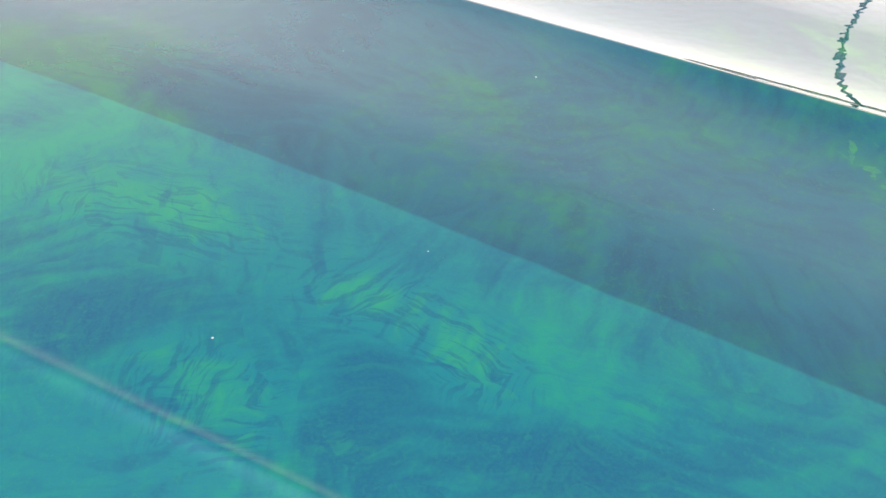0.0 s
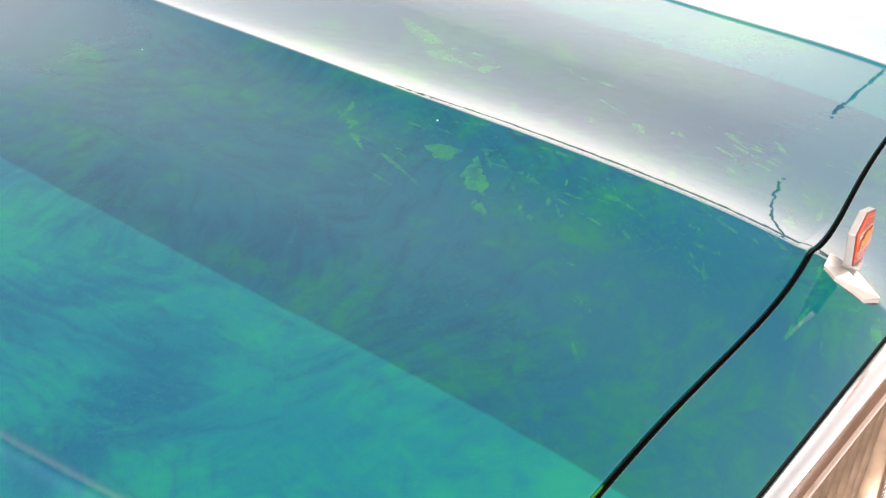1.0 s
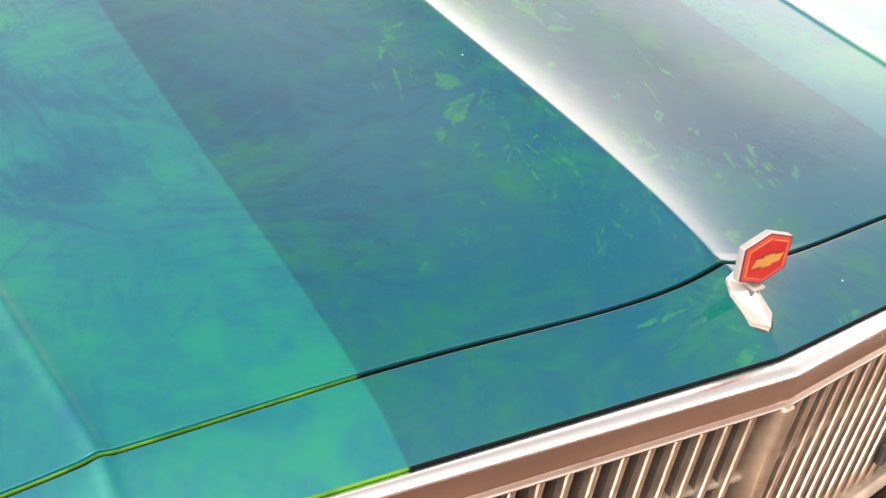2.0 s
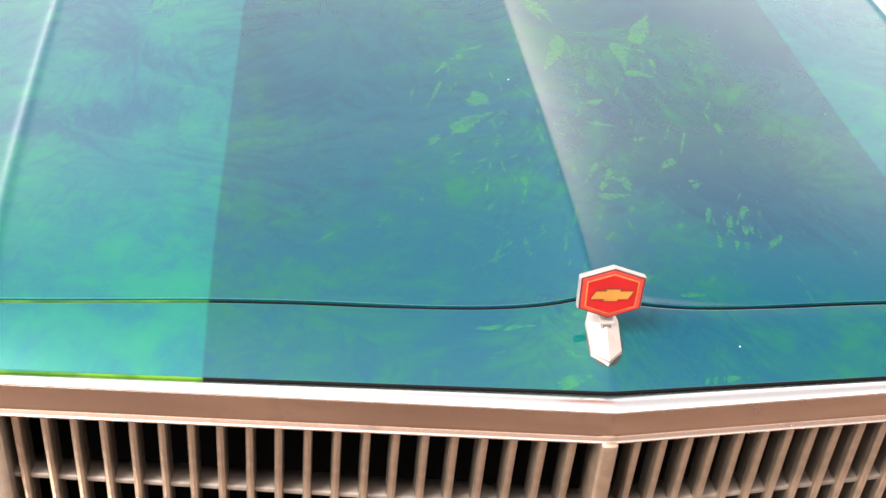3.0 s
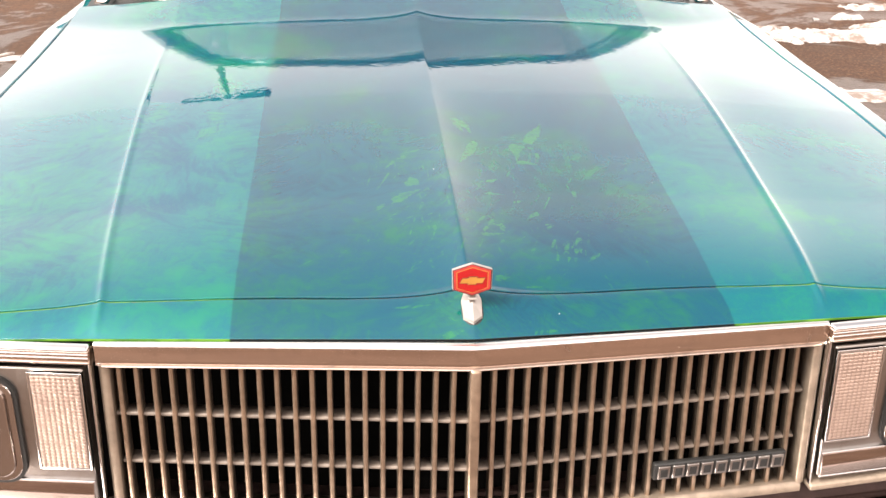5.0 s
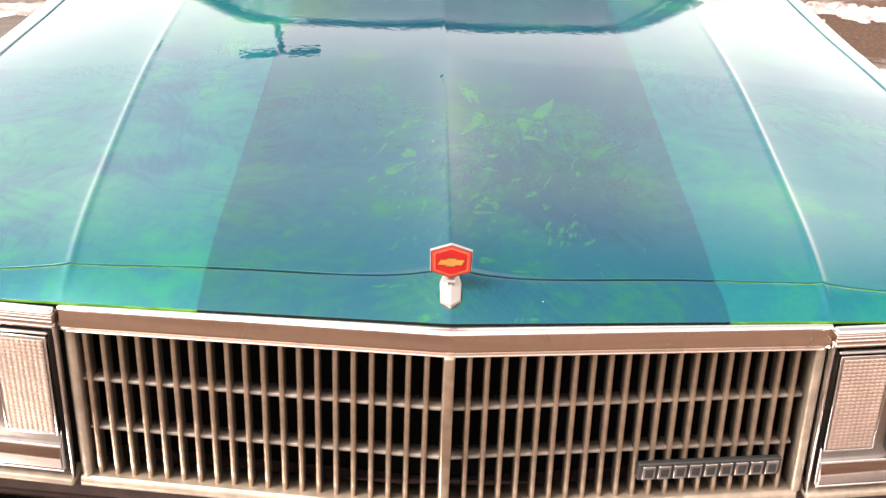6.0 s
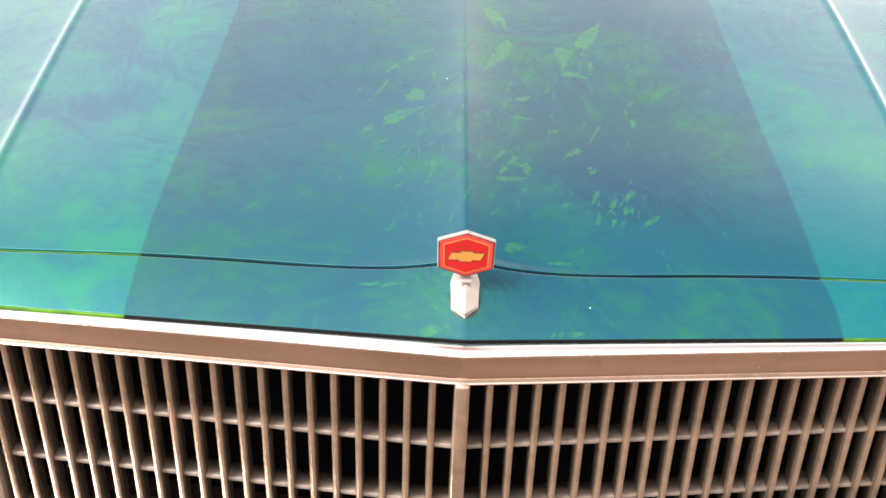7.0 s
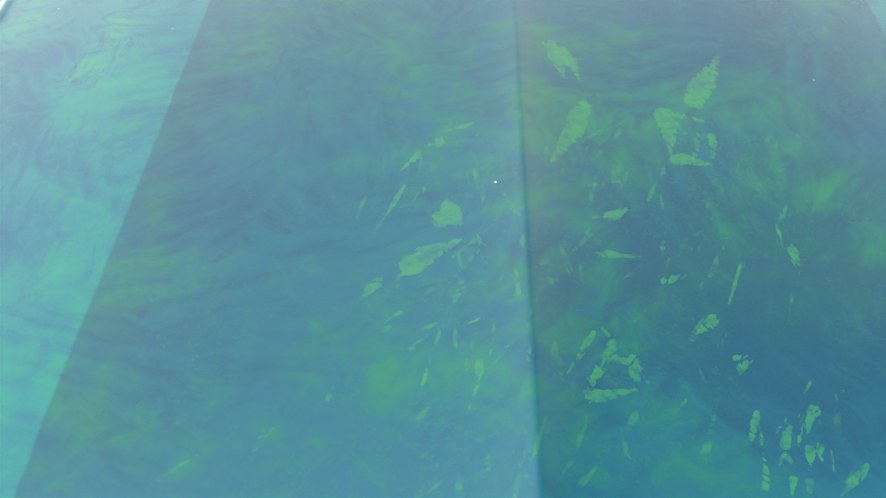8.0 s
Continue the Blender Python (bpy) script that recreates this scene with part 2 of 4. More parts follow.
def ground_material():
    """Wet brown dirt over worn asphalt, with thin old snow and damp hollows."""
    m = Mat("muddy_ground")
    big = m.noise(0.35, 4, 0.6, 0.4)
    mid = m.noise(2.5, 5, 0.65)
    grit = m.noise(60, 3, 0.6)
    col = m.mix(m.ramp(big, 0.35, 0.65), (0.040, 0.017, 0.008), (0.095, 0.042, 0.021))
    col = m.mix(m.ramp(mid, 0.35, 0.7, 0.0, 0.6), col, (0.042, 0.025, 0.017))
    col = m.mix(m.ramp(grit, 0.45, 0.7, 0.0, 0.7), col, (0.12, 0.064, 0.036))
    col = m.mix(m.ramp(m.noise(22, 4, 0.7), 0.52, 0.66, 0.0, 0.75), col, (0.03, 0.014, 0.008))
    # unseen ground ahead of the car, made paler to brighten the grille's reflections
    pale_front = m.ramp(m.math("ADD", m.xyz()[1], m.math("MULTIPLY", m.noise(0.6, 3), 2.0)), 2.2, 0.2)
    col = m.mix(m.math("MULTIPLY", pale_front, 0.85), col, m.mix(m.ramp(mid, 0.35, 0.65), (0.085, 0.053, 0.038), (0.155, 0.102, 0.076)))
    wet = m.math("MULTIPLY", m.ramp(m.noise(0.8, 5, 0.7, 0.8), 0.46, 0.56), m.math("SUBTRACT", 1.0, pale_front))
    col = m.mix(m.math("MULTIPLY", wet, 0.55), col, (0.018, 0.011, 0.008))
    m.set(Base_Color=col, Roughness=m.ramp(wet, 0, 1, 0.9, 0.4), Specular_IOR_Level=0.25)
    return m.bump(m.math("ADD", m.math("MULTIPLY", mid, 1.0), m.math("MULTIPLY", grit, 0.25)), 0.5, 0.03).m


def snow_material():
    m = Mat("old_snow")
    dirt = m.ramp(m.noise(6, 6, 0.75), 0.42, 0.60, 0.0, 0.85)
    col = m.mix(dirt, (0.42, 0.40, 0.395), (0.12, 0.07, 0.045))
    return m.set(Base_Color=col, Roughness=0.75, Subsurface_Weight=0.1, Subsurface_Radius=(0.02, 0.03, 0.04)).bump(m.noise(18, 5, 0.7), 0.5, 0.03).m


def edging_material():
    m = Mat("edge_lacquer")
    return m.set(Base_Color=m.mix(stripe_edge(m), m.mix(m.ramp(m.noise(25, 3), 0.4, 0.6), (0.03, 0.09, 0.008), (0.065, 0.16, 0.013)), (0.002, 0.003, 0.003)), Roughness=0.6, Specular_IOR_Level=0.08).m


PAINT = paint_material()
EDGING = edging_material()
CHROME = chrome_material("bright_chrome", (0.74, 0.73, 0.73), 0.05, 0.15)
BEAD_METAL = chrome_material("worn_bright_bead", (0.86, 0.83, 0.81), 0.24, 0.06)
TRIM = chrome_material("brushed_trim", (0.60, 0.50, 0.44), 0.17, 0.25)
BARS = plain_material("grille_silver", (0.42, 0.315, 0.235), 0.32, 0.8, 0.4, 30)
CROSS = plain_material("grille_grey", (0.19, 0.155, 0.130), 0.45, 0.3, 0.4, 40)
BLACK = plain_material("black_plastic", (0.012, 0.012, 0.012), 0.55)
# near-black in place of the shade in gaps and behind the grille
VOID = plain_material("shade_black", (0.002, 0.002, 0.002), 0.9, Specular_IOR_Level=0.05)
RUBBER = plain_material("rubber", (0.02, 0.02, 0.02), 0.7)
RED = plain_material("red_enamel", (0.27, 0.004, 0.006), 0.25, 0.0, 0.12, 60, 0.02, Coat_Weight=0.6)
ROSE = plain_material("worn_red_enamel", (0.34, 0.030, 0.026), 0.3, 0.0, 0.35, 90, 0.02)
GOLD = plain_material("gold_enamel", (0.40, 0.19, 0.04), 0.35, 0.3, 0.15, 80, 0.02)
DARKLINE = plain_material("dark_enamel", (0.08, 0.01, 0.01), 0.4)
AMBER = plain_material("amber_reflector", (0.3, 0.24, 0.21), 0.3, 0.4, 0.3, 60, 0.3)
SILVER = chrome_material("silver_reflector", (0.46, 0.42, 0.40), 0.12, 0.3)
PEWTER = chrome_material("dull_silver", (0.30, 0.28, 0.27), 0.3, 0.3)
DULL = chrome_material("dull_plate", (0.31, 0.285, 0.268), 0.30, 0.3)
STRIP = chrome_material("smoky_strip", (0.40, 0.335, 0.30), 0.10, 0.3)
RAIL = plain_material("silver_rail", (0.31, 0.245, 0.19), 0.42, 0.4, 0.3, 40)
GRIME = plain_material("grimy_filler", (0.045, 0.026, 0.023), 0.7, 0.0, 0.4, 25, 0.2, Specular_IOR_Level=0.2)
PALE = plain_material("pale_cast_metal", (0.31, 0.28, 0.26), 0.38, 0.35, 0.12, 60)
SHELL = plain_material("pale_badge_metal", (0.27, 0.25, 0.24), 0.40, 0.25, 0.15, 60)
BUMPER = chrome_material("dirty_chrome", (0.62, 0.57, 0.55), 0.08, 0.25)
# the bar colour darkened for the shade between the bars
FLANK_SHADE = plain_material("grille_flank_shaded", (0.075, 0.058, 0.044), 0.5, 0.4, 0.3, 30)
PRISM = plain_material("prismatic_lens", (0.42, 0.31, 0.26), 0.2, 0.5, 0.25, 14, 0.1, Coat_Weight=0.4)
GLASS = glass_material("windscreen_glass", (0.95, 0.97, 0.97))
CABIN = plain_material("cabin_plastic", (0.40, 0.36, 0.345), 0.6)
LINING = plain_material("pale_headlining", (0.62, 0.60, 0.57), 0.85, 0.0, 0.12, 8)
GROUND = ground_material()
SNOW = snow_material()
STEEL = plain_material("dark_painted_steel", (0.05, 0.055, 0.055), 0.5, 0.3)
WOODS = plain_material("bare_woods", (0.06, 0.05, 0.045), 0.9, 0.0, 0.5, 0.3, 0.3)


# ---- mesh helpers ----
def part(name, bm, material, parent=None, label="", smooth=True):
    """Links a bmesh as one mesh object under a thing or under a part."""
    me = bpy.data.meshes.new(name)
    bm.to_mesh(me)
    bm.free()
    return linked(name, me, material, parent, label, smooth)


def linked(name, me, material, parent=None, label="", smooth=True):
    if material:
        me.materials.append(material)
    if smooth:
        me.polygons.foreach_set("use_smooth", [True] * len(me.polygons))
    ob = new(name, me)
    ob.parent = parent
    if label:
        tagged(ob, label)
    return ob


def thing(name, label, category, group="", kind="", at=(0, 0, 0)):
    ob = new(name)
    ob.location = at
    ob.empty_display_size = 0.1
    return tagged(ob, label, category, group, kind)


def sheet(fn, us, vs, back=None):
    """A grid mesh over the parameters us and vs; fn(u, v) gives places. back: a second skin by that offset, with closed rims."""
    U, V = np.meshgrid(np.array(us, float), np.array(vs, float))
    P = np.stack(fn(U, V), -1)
    nv, nu = U.shape
    k = np.arange(nv * nu).reshape(nv, nu)
    quads = np.stack([k[:-1, :-1], k[:-1, 1:], k[1:, 1:], k[1:, :-1]], -1).reshape(-1, 4)
    pts = P.reshape(-1, 3)
    if back is not None:
        n = nv * nu
        pts = np.concatenate([pts, pts + np.array(back)])
        faces = [quads, quads[:, ::-1] + n]
        for e in (k[0, :], k[:, -1], k[-1, ::-1], k[::-1, 0]):
            faces.append(np.stack([e[1:], e[:-1], e[:-1] + n, e[1:] + n], -1))
        quads = np.concatenate(faces)
    me = bpy.data.meshes.new("sheet")
    me.from_pydata(pts.tolist(), [], quads.tolist())
    return me


def box(bm, lo, hi, bevel=0.0, segments=2, m=None):
    """A bevelled box between two corners, added to bm."""
    r = bmesh.ops.create_cube(bm, size=1.0)
    vs = r["verts"]
    for v in vs:
        v.co = Vector([a + (b - a) * (c + 0.5) for a, b, c in zip(lo, hi, v.co)])
    if bevel:
        es = list({e for v in vs for e in v.link_edges})
        out = bmesh.ops.bevel(bm, geom=es, offset=bevel, segments=segments, affect="EDGES", profile=0.5)
        vs = list({v for f in out["faces"] for v in f.verts} | {v for v in vs if v.is_valid})
    if m is not None:
        for v in vs:
            v.co = m @ v.co
    return vs


def boxed(lo, hi, bevel=0.0, m=None):
    bm = bmesh.new()
    box(bm, lo, hi, bevel, 2, m)
    return bm


def extruded(outline, y0, y1, bevel=0.0, m=None):
    """A prism from an outline in x and z, from y0 back to y1."""
    bm = bmesh.new()
    face = bm.faces.new([bm.verts.new((x, y0, z)) for x, z in outline])
    r = bmesh.ops.extrude_face_region(bm, geom=[face])
    for v in r["geom"]:
        if isinstance(v, bmesh.types.BMVert):
            v.co.y = y1
    bmesh.ops.recalc_face_normals(bm, faces=bm.faces[:])
    if bevel:
        bmesh.ops.bevel(bm, geom=bm.edges[:], offset=bevel, segments=2, affect="EDGES", profile=0.5)
    if m is not None:
        bm.transform(m)
    return bm


def tube(points, radii, sides=10):
    """A round bar along points with a radius at each of them."""
    bm = bmesh.new()
    rings = []
    pts = [Vector(p) for p in points]
    for i, p in enumerate(pts):
        d = (pts[min(i + 1, len(pts) - 1)] - pts[max(i - 1, 0)]).normalized()
        q = d.to_track_quat("Z", "Y")
        rings.append([bm.verts.new(p + q @ Vector((math.cos(a) * radii[i], math.sin(a) * radii[i], 0))) for a in [2 * math.pi * k / sides for k in range(sides)]])
    for a, b in zip(rings, rings[1:]):
        for k in range(sides):
            bm.faces.new((a[k], a[(k + 1) % sides], b[(k + 1) % sides], b[k]))
    bm.faces.new(rings[0][::-1]), bm.faces.new(rings[-1])
    return bm


# ---- the shape of the car's upper body ----
EDGE = 0.862            # half width at the fender's edge
HOOD_SIDE = 0.802       # the seam between hood and fender
HOOD_REAR = 1.362


def rear_y(x):
    """The hood's rear edge, swept back towards the sides as the windscreen is."""
    return HOOD_REAR + 0.17 * (np.abs(x) / 0.8) ** 2


def crease_x(y):
    """How far from the middle the raised crease runs."""
    return 0.448 + 0.105 * (1 - np.exp(-np.maximum(y - 0.08, 0) / 0.72))


def top_z(x, y):
    """Height of hood and fender tops, for y behind the seam."""
    a = np.sqrt(x * x + 0.0022 ** 2)
    q = np.maximum(y - 0.09, 0)
    base = 0.834 + 0.070 * (y - 0.09) + 0.014 * (1 - np.exp(-q / 0.08)) + 0.007 * np.sin(math.pi * np.clip((y - 0.3) / 1.06, 0, 1)) ** 2
    c = crease_x(y)
    # a centre ridge, tall and rounded at the nose and a mere edge further back, on two broad flanks
    far = np.clip((y - 0.35) / 0.40, 0, 1)
    flank = 0.0095 * np.tanh(a / 0.135)
    ridge = 0.0240 - (0.0130 - 0.0104 * far) * (1 - np.exp(-a / (0.040 - 0.018 * far))) - flank - 0.006 * far
    t = np.clip((a - 0.2) / (c - 0.2), 0, 1)
    sag = 0.018 * (1 - np.exp(-q / 0.3)) * t ** 1.5
    d = a - c
    fade = np.clip(1.15 - 0.45 * q - 1.4 * np.clip(q - 0.62, 0, 1), 0, 1)
    bead = 0.0017 * np.exp(-(d / 0.0052) ** 2) * fade + 0.002 * fade * np.exp(-np.sqrt(d * d + 0.012 ** 2) / 0.05)
    u = np.clip((a - c) / (EDGE - c), 0, 1)
    fall = 0.0052 * (1 - np.exp(-(np.sqrt(np.maximum(d, 0) ** 2 + 0.004 ** 2) - 0.004) / 0.04)) + (0.020 + 0.018 * np.clip((y - 0.4) / 0.7, 0, 1)) * u ** 1.4
    back = np.clip(y - (HOOD_REAR - 0.165 + 0.17 * (a / 0.8) ** 3.2) - 0.03 * np.exp(-a / 0.04), 0, 0.20)
    kick = np.where(back < 0.075, 0.9 * back ** 2, 0.0051 + 0.135 * (back - 0.075)) * (1 - 0.5 * np.clip((a - 0.5) / 0.2, 0, 1))
    return base + ridge + bead - sag - fall + kick


def front_y(x):
    return 0.008 + 0.085 * np.sqrt(x * x + 0.003 ** 2)


def seam_y(x):
    a = np.abs(x)
    return 0.097 - 0.019 * np.exp(-(a / 0.17) ** 2) - 0.003 * np.clip((a - 0.3) / 0.2, 0, 1)


def header_z(x, y):
    """Height of the header panel between the grille and the seam."""
    yf, ys = front_y(x), seam_y(x)
    a = np.abs(x)
    s = np.clip((y - yf) / (ys - yf), 0, 1.3)
    zf = 0.8208 - 0.014 * a - 0.07 * np.clip(a - 0.5, 0, 1) ** 1.5
    zs = top_z(x, ys)
    return zf + (zs - zf) * (1 - (1 - np.clip(s, 0, 1)) ** 1.45) + 0.07 * np.clip(s - 1, 0, 1) * (ys - yf)


def spread(lo, hi, step, dense=()):
    """Places from lo to hi by step, closer together round the places in dense."""
    out = set(np.round(np.arange(lo, hi + step / 2, step), 5))
    for c, half, fine in dense:
        out |= set(np.round(np.arange(c - half, c + half + fine / 2, fine), 5))
    out = np.array(sorted(v for v in out if lo <= v <= hi))
    keep = [out[0]]
    for v in out[1:-1]:
        if v - keep[-1] > 0.0008:
            keep.append(v)
    return np.array(keep + [out[-1]])


# lifted marks in the lacquer: centre x, centre y, length, width, turn in degrees
LEFT_MARKS = [(-0.055, 0.385, 0.036, 0.0263, 87), (-0.064, 0.34, 0.05, 0.0262, 27), (-0.105, 0.308, 0.03, 0.0101, -121), (-0.086, 0.448, 0.035, 0.0079, -123), (-0.068, 0.471, 0.016, 0.0138, -160),
              (-0.052, 0.489, 0.032, 0.0072, -164), (-0.095, 0.4, 0.044, 0.0049, -110), (-0.077, 0.408, 0.028, 0.0048, -120), (-0.035, 0.315, 0.025, 0.0069, -69), (-0.047, 0.295, 0.022, 0.0056, -102)]
LEFT_NEAR_MARKS = [(-0.086, 0.283, 0.021, 0.005, -134), (-0.092, 0.27, 0.011, 0.0044, -135), (-0.066, 0.269, 0.016, 0.0046, -155), (-0.06, 0.251, 0.034, 0.0028, -105), (-0.065, 0.226, 0.031, 0.0027, -103),
                   (-0.047, 0.249, 0.034, 0.004, -92), (-0.024, 0.249, 0.038, 0.003, -95), (-0.032, 0.227, 0.02, 0.0071, -94), (-0.036, 0.206, 0.022, 0.0034, -108), (-0.022, 0.233, 0.01, 0.0037, -144),
                   (-0.076, 0.252, 0.01, 0.0029, -172), (-0.036, 0.27, 0.011, 0.0031, -157), (-0.016, 0.243, 0.008, 0.0024, -155)]
RIGHT_MARKS = [(0.038, 0.478, 0.101, 0.0202, -112), (0.033, 0.590, 0.060, 0.0200, -82), (0.047, 0.585, 0.055, 0.0140, -75), (0.160, 0.572, 0.090, 0.0230, 65), (0.117, 0.492, 0.062, 0.0207, -94), (0.13, 0.454, 0.033, 0.0177, -9),
               (0.149, 0.470, 0.04, 0.0080, -97), (0.136, 0.512, 0.043, 0.0090, -19), (0.06, 0.381, 0.033, 0.0113, -155), (0.053, 0.339, 0.02, 0.0085, -175), (0.068, 0.339, 0.038, 0.0048, 8),
               (0.098, 0.32, 0.021, 0.0086, 24), (0.112, 0.277, 0.023, 0.0105, -141), (0.136, 0.312, 0.056, 0.0029, -111), (0.177, 0.364, 0.036, 0.0058, -92), (0.183, 0.339, 0.039, 0.0084, -96),
               (0.064, 0.42, 0.034, 0.0055, 18)]
RIGHT_NEAR_MARKS = [(0.038, 0.227, 0.06, 0.0085, -117), (0.057, 0.240, 0.026, 0.0075, -20), (0.062, 0.229, 0.034, 0.0090, -96), (0.045, 0.214, 0.040, 0.0110, 21), (0.029, 0.24, 0.051, 0.0053, -116),
                    (0.13, 0.251, 0.013, 0.0055, 17), (0.126, 0.237, 0.029, 0.0032, -130), (0.125, 0.193, 0.032, 0.0055, -112), (0.128, 0.178, 0.037, 0.0023, -97), (0.141, 0.183, 0.034, 0.0066, -114),
                    (0.152, 0.193, 0.028, 0.0044, -109), (0.16, 0.202, 0.025, 0.0062, -111)]
RIGHT_EDGE_MARKS = [(0.166, 0.204, 0.028, 0.002, -100), (0.154, 0.177, 0.02, 0.0063, -105), (0.161, 0.179, 0.015, 0.006, -97), (0.141, 0.16, 0.025, 0.0045, -109), (0.142, 0.197, 0.019, 0.0028, -126),
                    (0.163, 0.225, 0.021, 0.0022, -124), (0.175, 0.162, 0.031, 0.0069, -135), (0.166, 0.173, 0.023, 0.002, -98), (0.093, 0.174, 0.01, 0.0017, -88), (0.185, 0.226, 0.009, 0.0033, 152),
                    (0.086, 0.209, 0.015, 0.0027, -131)]
NOSE_MARKS = [(-0.072, 0.060, 0.050, 0.007, -4), (-0.024, 0.016, 0.032, 0.010, 10), (-0.026, 0.034, 0.026, 0.006, -20), (0.096, 0.020, 0.045, 0.006, 8), (0.046, 0.109, 0.022, 0.014, 10),
              (0.085, 0.096, 0.028, 0.007, 5), (0.130, 0.244, 0.018, 0.006, 38), (0.127, 0.165, 0.024, 0.005, 78)]


# broad washes: x, y, radius, amount (green above zero, deep blue below)
SIDE_WASHES = [(-0.376, 0.68, 0.035, 0.95), (-0.484, 0.678, 0.035, 0.9), (-0.373, 0.81, 0.045, 0.85), (-0.387, 0.615, 0.03, 0.7), (-0.475, 0.735, 0.03, 0.75), (-0.38, 0.90, 0.045, 0.7), (-0.397, 0.576, 0.025, 0.6),
               (-0.373, 0.52, 0.025, 0.5), (-0.472, 0.635, 0.025, -0.8), (-0.415, 0.53, 0.04, -0.6), (-0.417, 0.64, 0.022, -0.7), (-0.446, 0.765, 0.03, -0.5), (-0.485, 0.79, 0.025, -0.7), (-0.416, 0.346, 0.035, -0.5),
               (-0.397, 0.27, 0.06, 0.3), (-0.472, 0.36, 0.03, -0.4), (-0.62, 0.71, 0.08, 0.4), (-0.444, 0.42, 0.05, 0.3), (0.45, 0.3, 0.14, 0.3), (0.55, 0.25, 0.12, 0.4)]
# these also paint in how light falls on the ridge's two flanks
MIDDLE_WASHES_AND_SHADING = [(0.01, 0.73, 0.05, 0.4), (0.10, 0.42, 0.09, 0.10), (-0.08, 0.32, 0.10, 0.12), (-0.09, 0.16, 0.12, 0.15), (-0.15, 0.5, 0.14, 0.12), (0.12, 0.34, 0.10, -0.3), (0.19, 0.26, 0.09, -0.25), (0.2, 0.55, 0.12, -0.15)]
NOSE_WASHES = [(0.0, 0.035, 0.06, 0.5), (-0.17, 0.04, 0.10, 0.8), (0.16, 0.045, 0.09, 0.75), (-0.04, 0.05, 0.05, 0.5), (-0.38, 0.045, 0.10, 0.45), (0.38, 0.05, 0.10, 0.45), (0.1, 0.02, 0.08, 0.25), (0.27, 0.04, 0.08, 0.4), (-0.28, 0.04, 0.07, 0.3)]


def marks(me):
    """Where the lacquer is marbled, and the lifted shards: soft fields per vertex."""
    co = np.empty(len(me.vertices) * 3, np.float32)
    me.vertices.foreach_get("co", co)
    x, y = co[0::3].astype(float), co[1::3].astype(float)
    rng = random.Random(4)
    strands = [(rng.gauss(0.06, 0.13), rng.uniform(0.02, 0.085), rng.uniform(0.015, 0.045), rng.uniform(0.002, 0.004), rng.gauss(0, 12)) for _ in range(30)]
    few = strands + [(rng.gauss(0.04, 0.10), rng.uniform(0.11, 0.50), rng.uniform(0.012, 0.05), rng.uniform(0.0025, 0.0055), rng.gauss(72, 18)) for _ in range(140)]
    best = np.full_like(x, -1.0)
    thin = np.full_like(x, -1.0)
    made = LEFT_MARKS + LEFT_NEAR_MARKS + RIGHT_MARKS + RIGHT_NEAR_MARKS + RIGHT_EDGE_MARKS + NOSE_MARKS
    for k, (cx, cy, ln, w, a) in enumerate(made + few):
        c, s = math.cos(radians(a)), math.sin(radians(a))
        near = (np.abs(x - cx) < 0.09) & (np.abs(y - cy) < 0.09)
        u, v = (x[near] - cx) * c + (y[near] - cy) * s, -(x[near] - cx) * s + (y[near] - cy) * c
        # a skewed sliver: blunt at one end, drawn to a point at the other
        h, p, q = ln / 2 * 1.08, rng.uniform(-0.7, -0.1), rng.uniform(0.25, 0.45)
        corners = [(-h, -w * q), (h * p, -w * 0.5), (h, w * rng.uniform(-0.2, 0.2)), (h * rng.uniform(-0.6, 0.0), w * 0.5), (-h * rng.uniform(0.85, 1.0), w * q * 0.6)]
        d = np.full(u.shape, -1.0)
        for (x0, y0), (x1, y1) in zip(corners, corners[1:] + corners[:1]):
            n = math.hypot(x1 - x0, y1 - y0)
            d = np.maximum(d, ((u - x0) * (y1 - y0) - (v - y0) * (x1 - x0)) / n)
        field = best if k < len(made) else thin
        field[near] = np.maximum(field[near], 0.5 - d / 0.008)

    def blob(cx, cy, rx, ry):
        return np.exp(-((x - cx) / rx) ** 2 - ((y - cy) / ry) ** 2)
    g = 0.15 + 0.75 * blob(-0.42, 0.75, 0.11, 0.24) + 0.5 * blob(-0.42, 0.38, 0.12, 0.26) + 0.3 * blob(0.0, 0.3, 0.16, 0.25) + 0.3 * blob(0.05, 0.06, 0.2, 0.05) + 0.45 * blob(-0.62, 0.7, 0.12, 0.4) + 0.25 * blob(0.6, 0.6, 0.2, 0.5)
    w = -0.35 + 0 * x
    for cx, cy, r, amount in SIDE_WASHES + MIDDLE_WASHES_AND_SHADING + NOSE_WASHES:
        w += amount * blob(cx, cy, r, r * 1.25)
    for key, val in (("shard", np.clip(best, 0, 1)), ("strand", np.clip(thin, 0, 1)), ("marble", np.clip(g, 0, 1)), ("wash", np.clip(w, -1, 1))):
        me.attributes.new(key, "FLOAT", "POINT").data.foreach_set("value", np.ascontiguousarray(val, np.float32))


car = thing("car", "old sedan in marbled blue-green lacquer with dark hood stripe", "car")


def lipped(ts, rim):
    """Parameters in 0..1 with three extra rows past each end, for the rolled edge."""
    return np.concatenate([[-3, -2, -1], ts, [2, 3, 4]])


ROLL = ((0.0005, 0.0003), (0.0008, 0.0012), (0.0009, 0.017))      # outwards, downwards


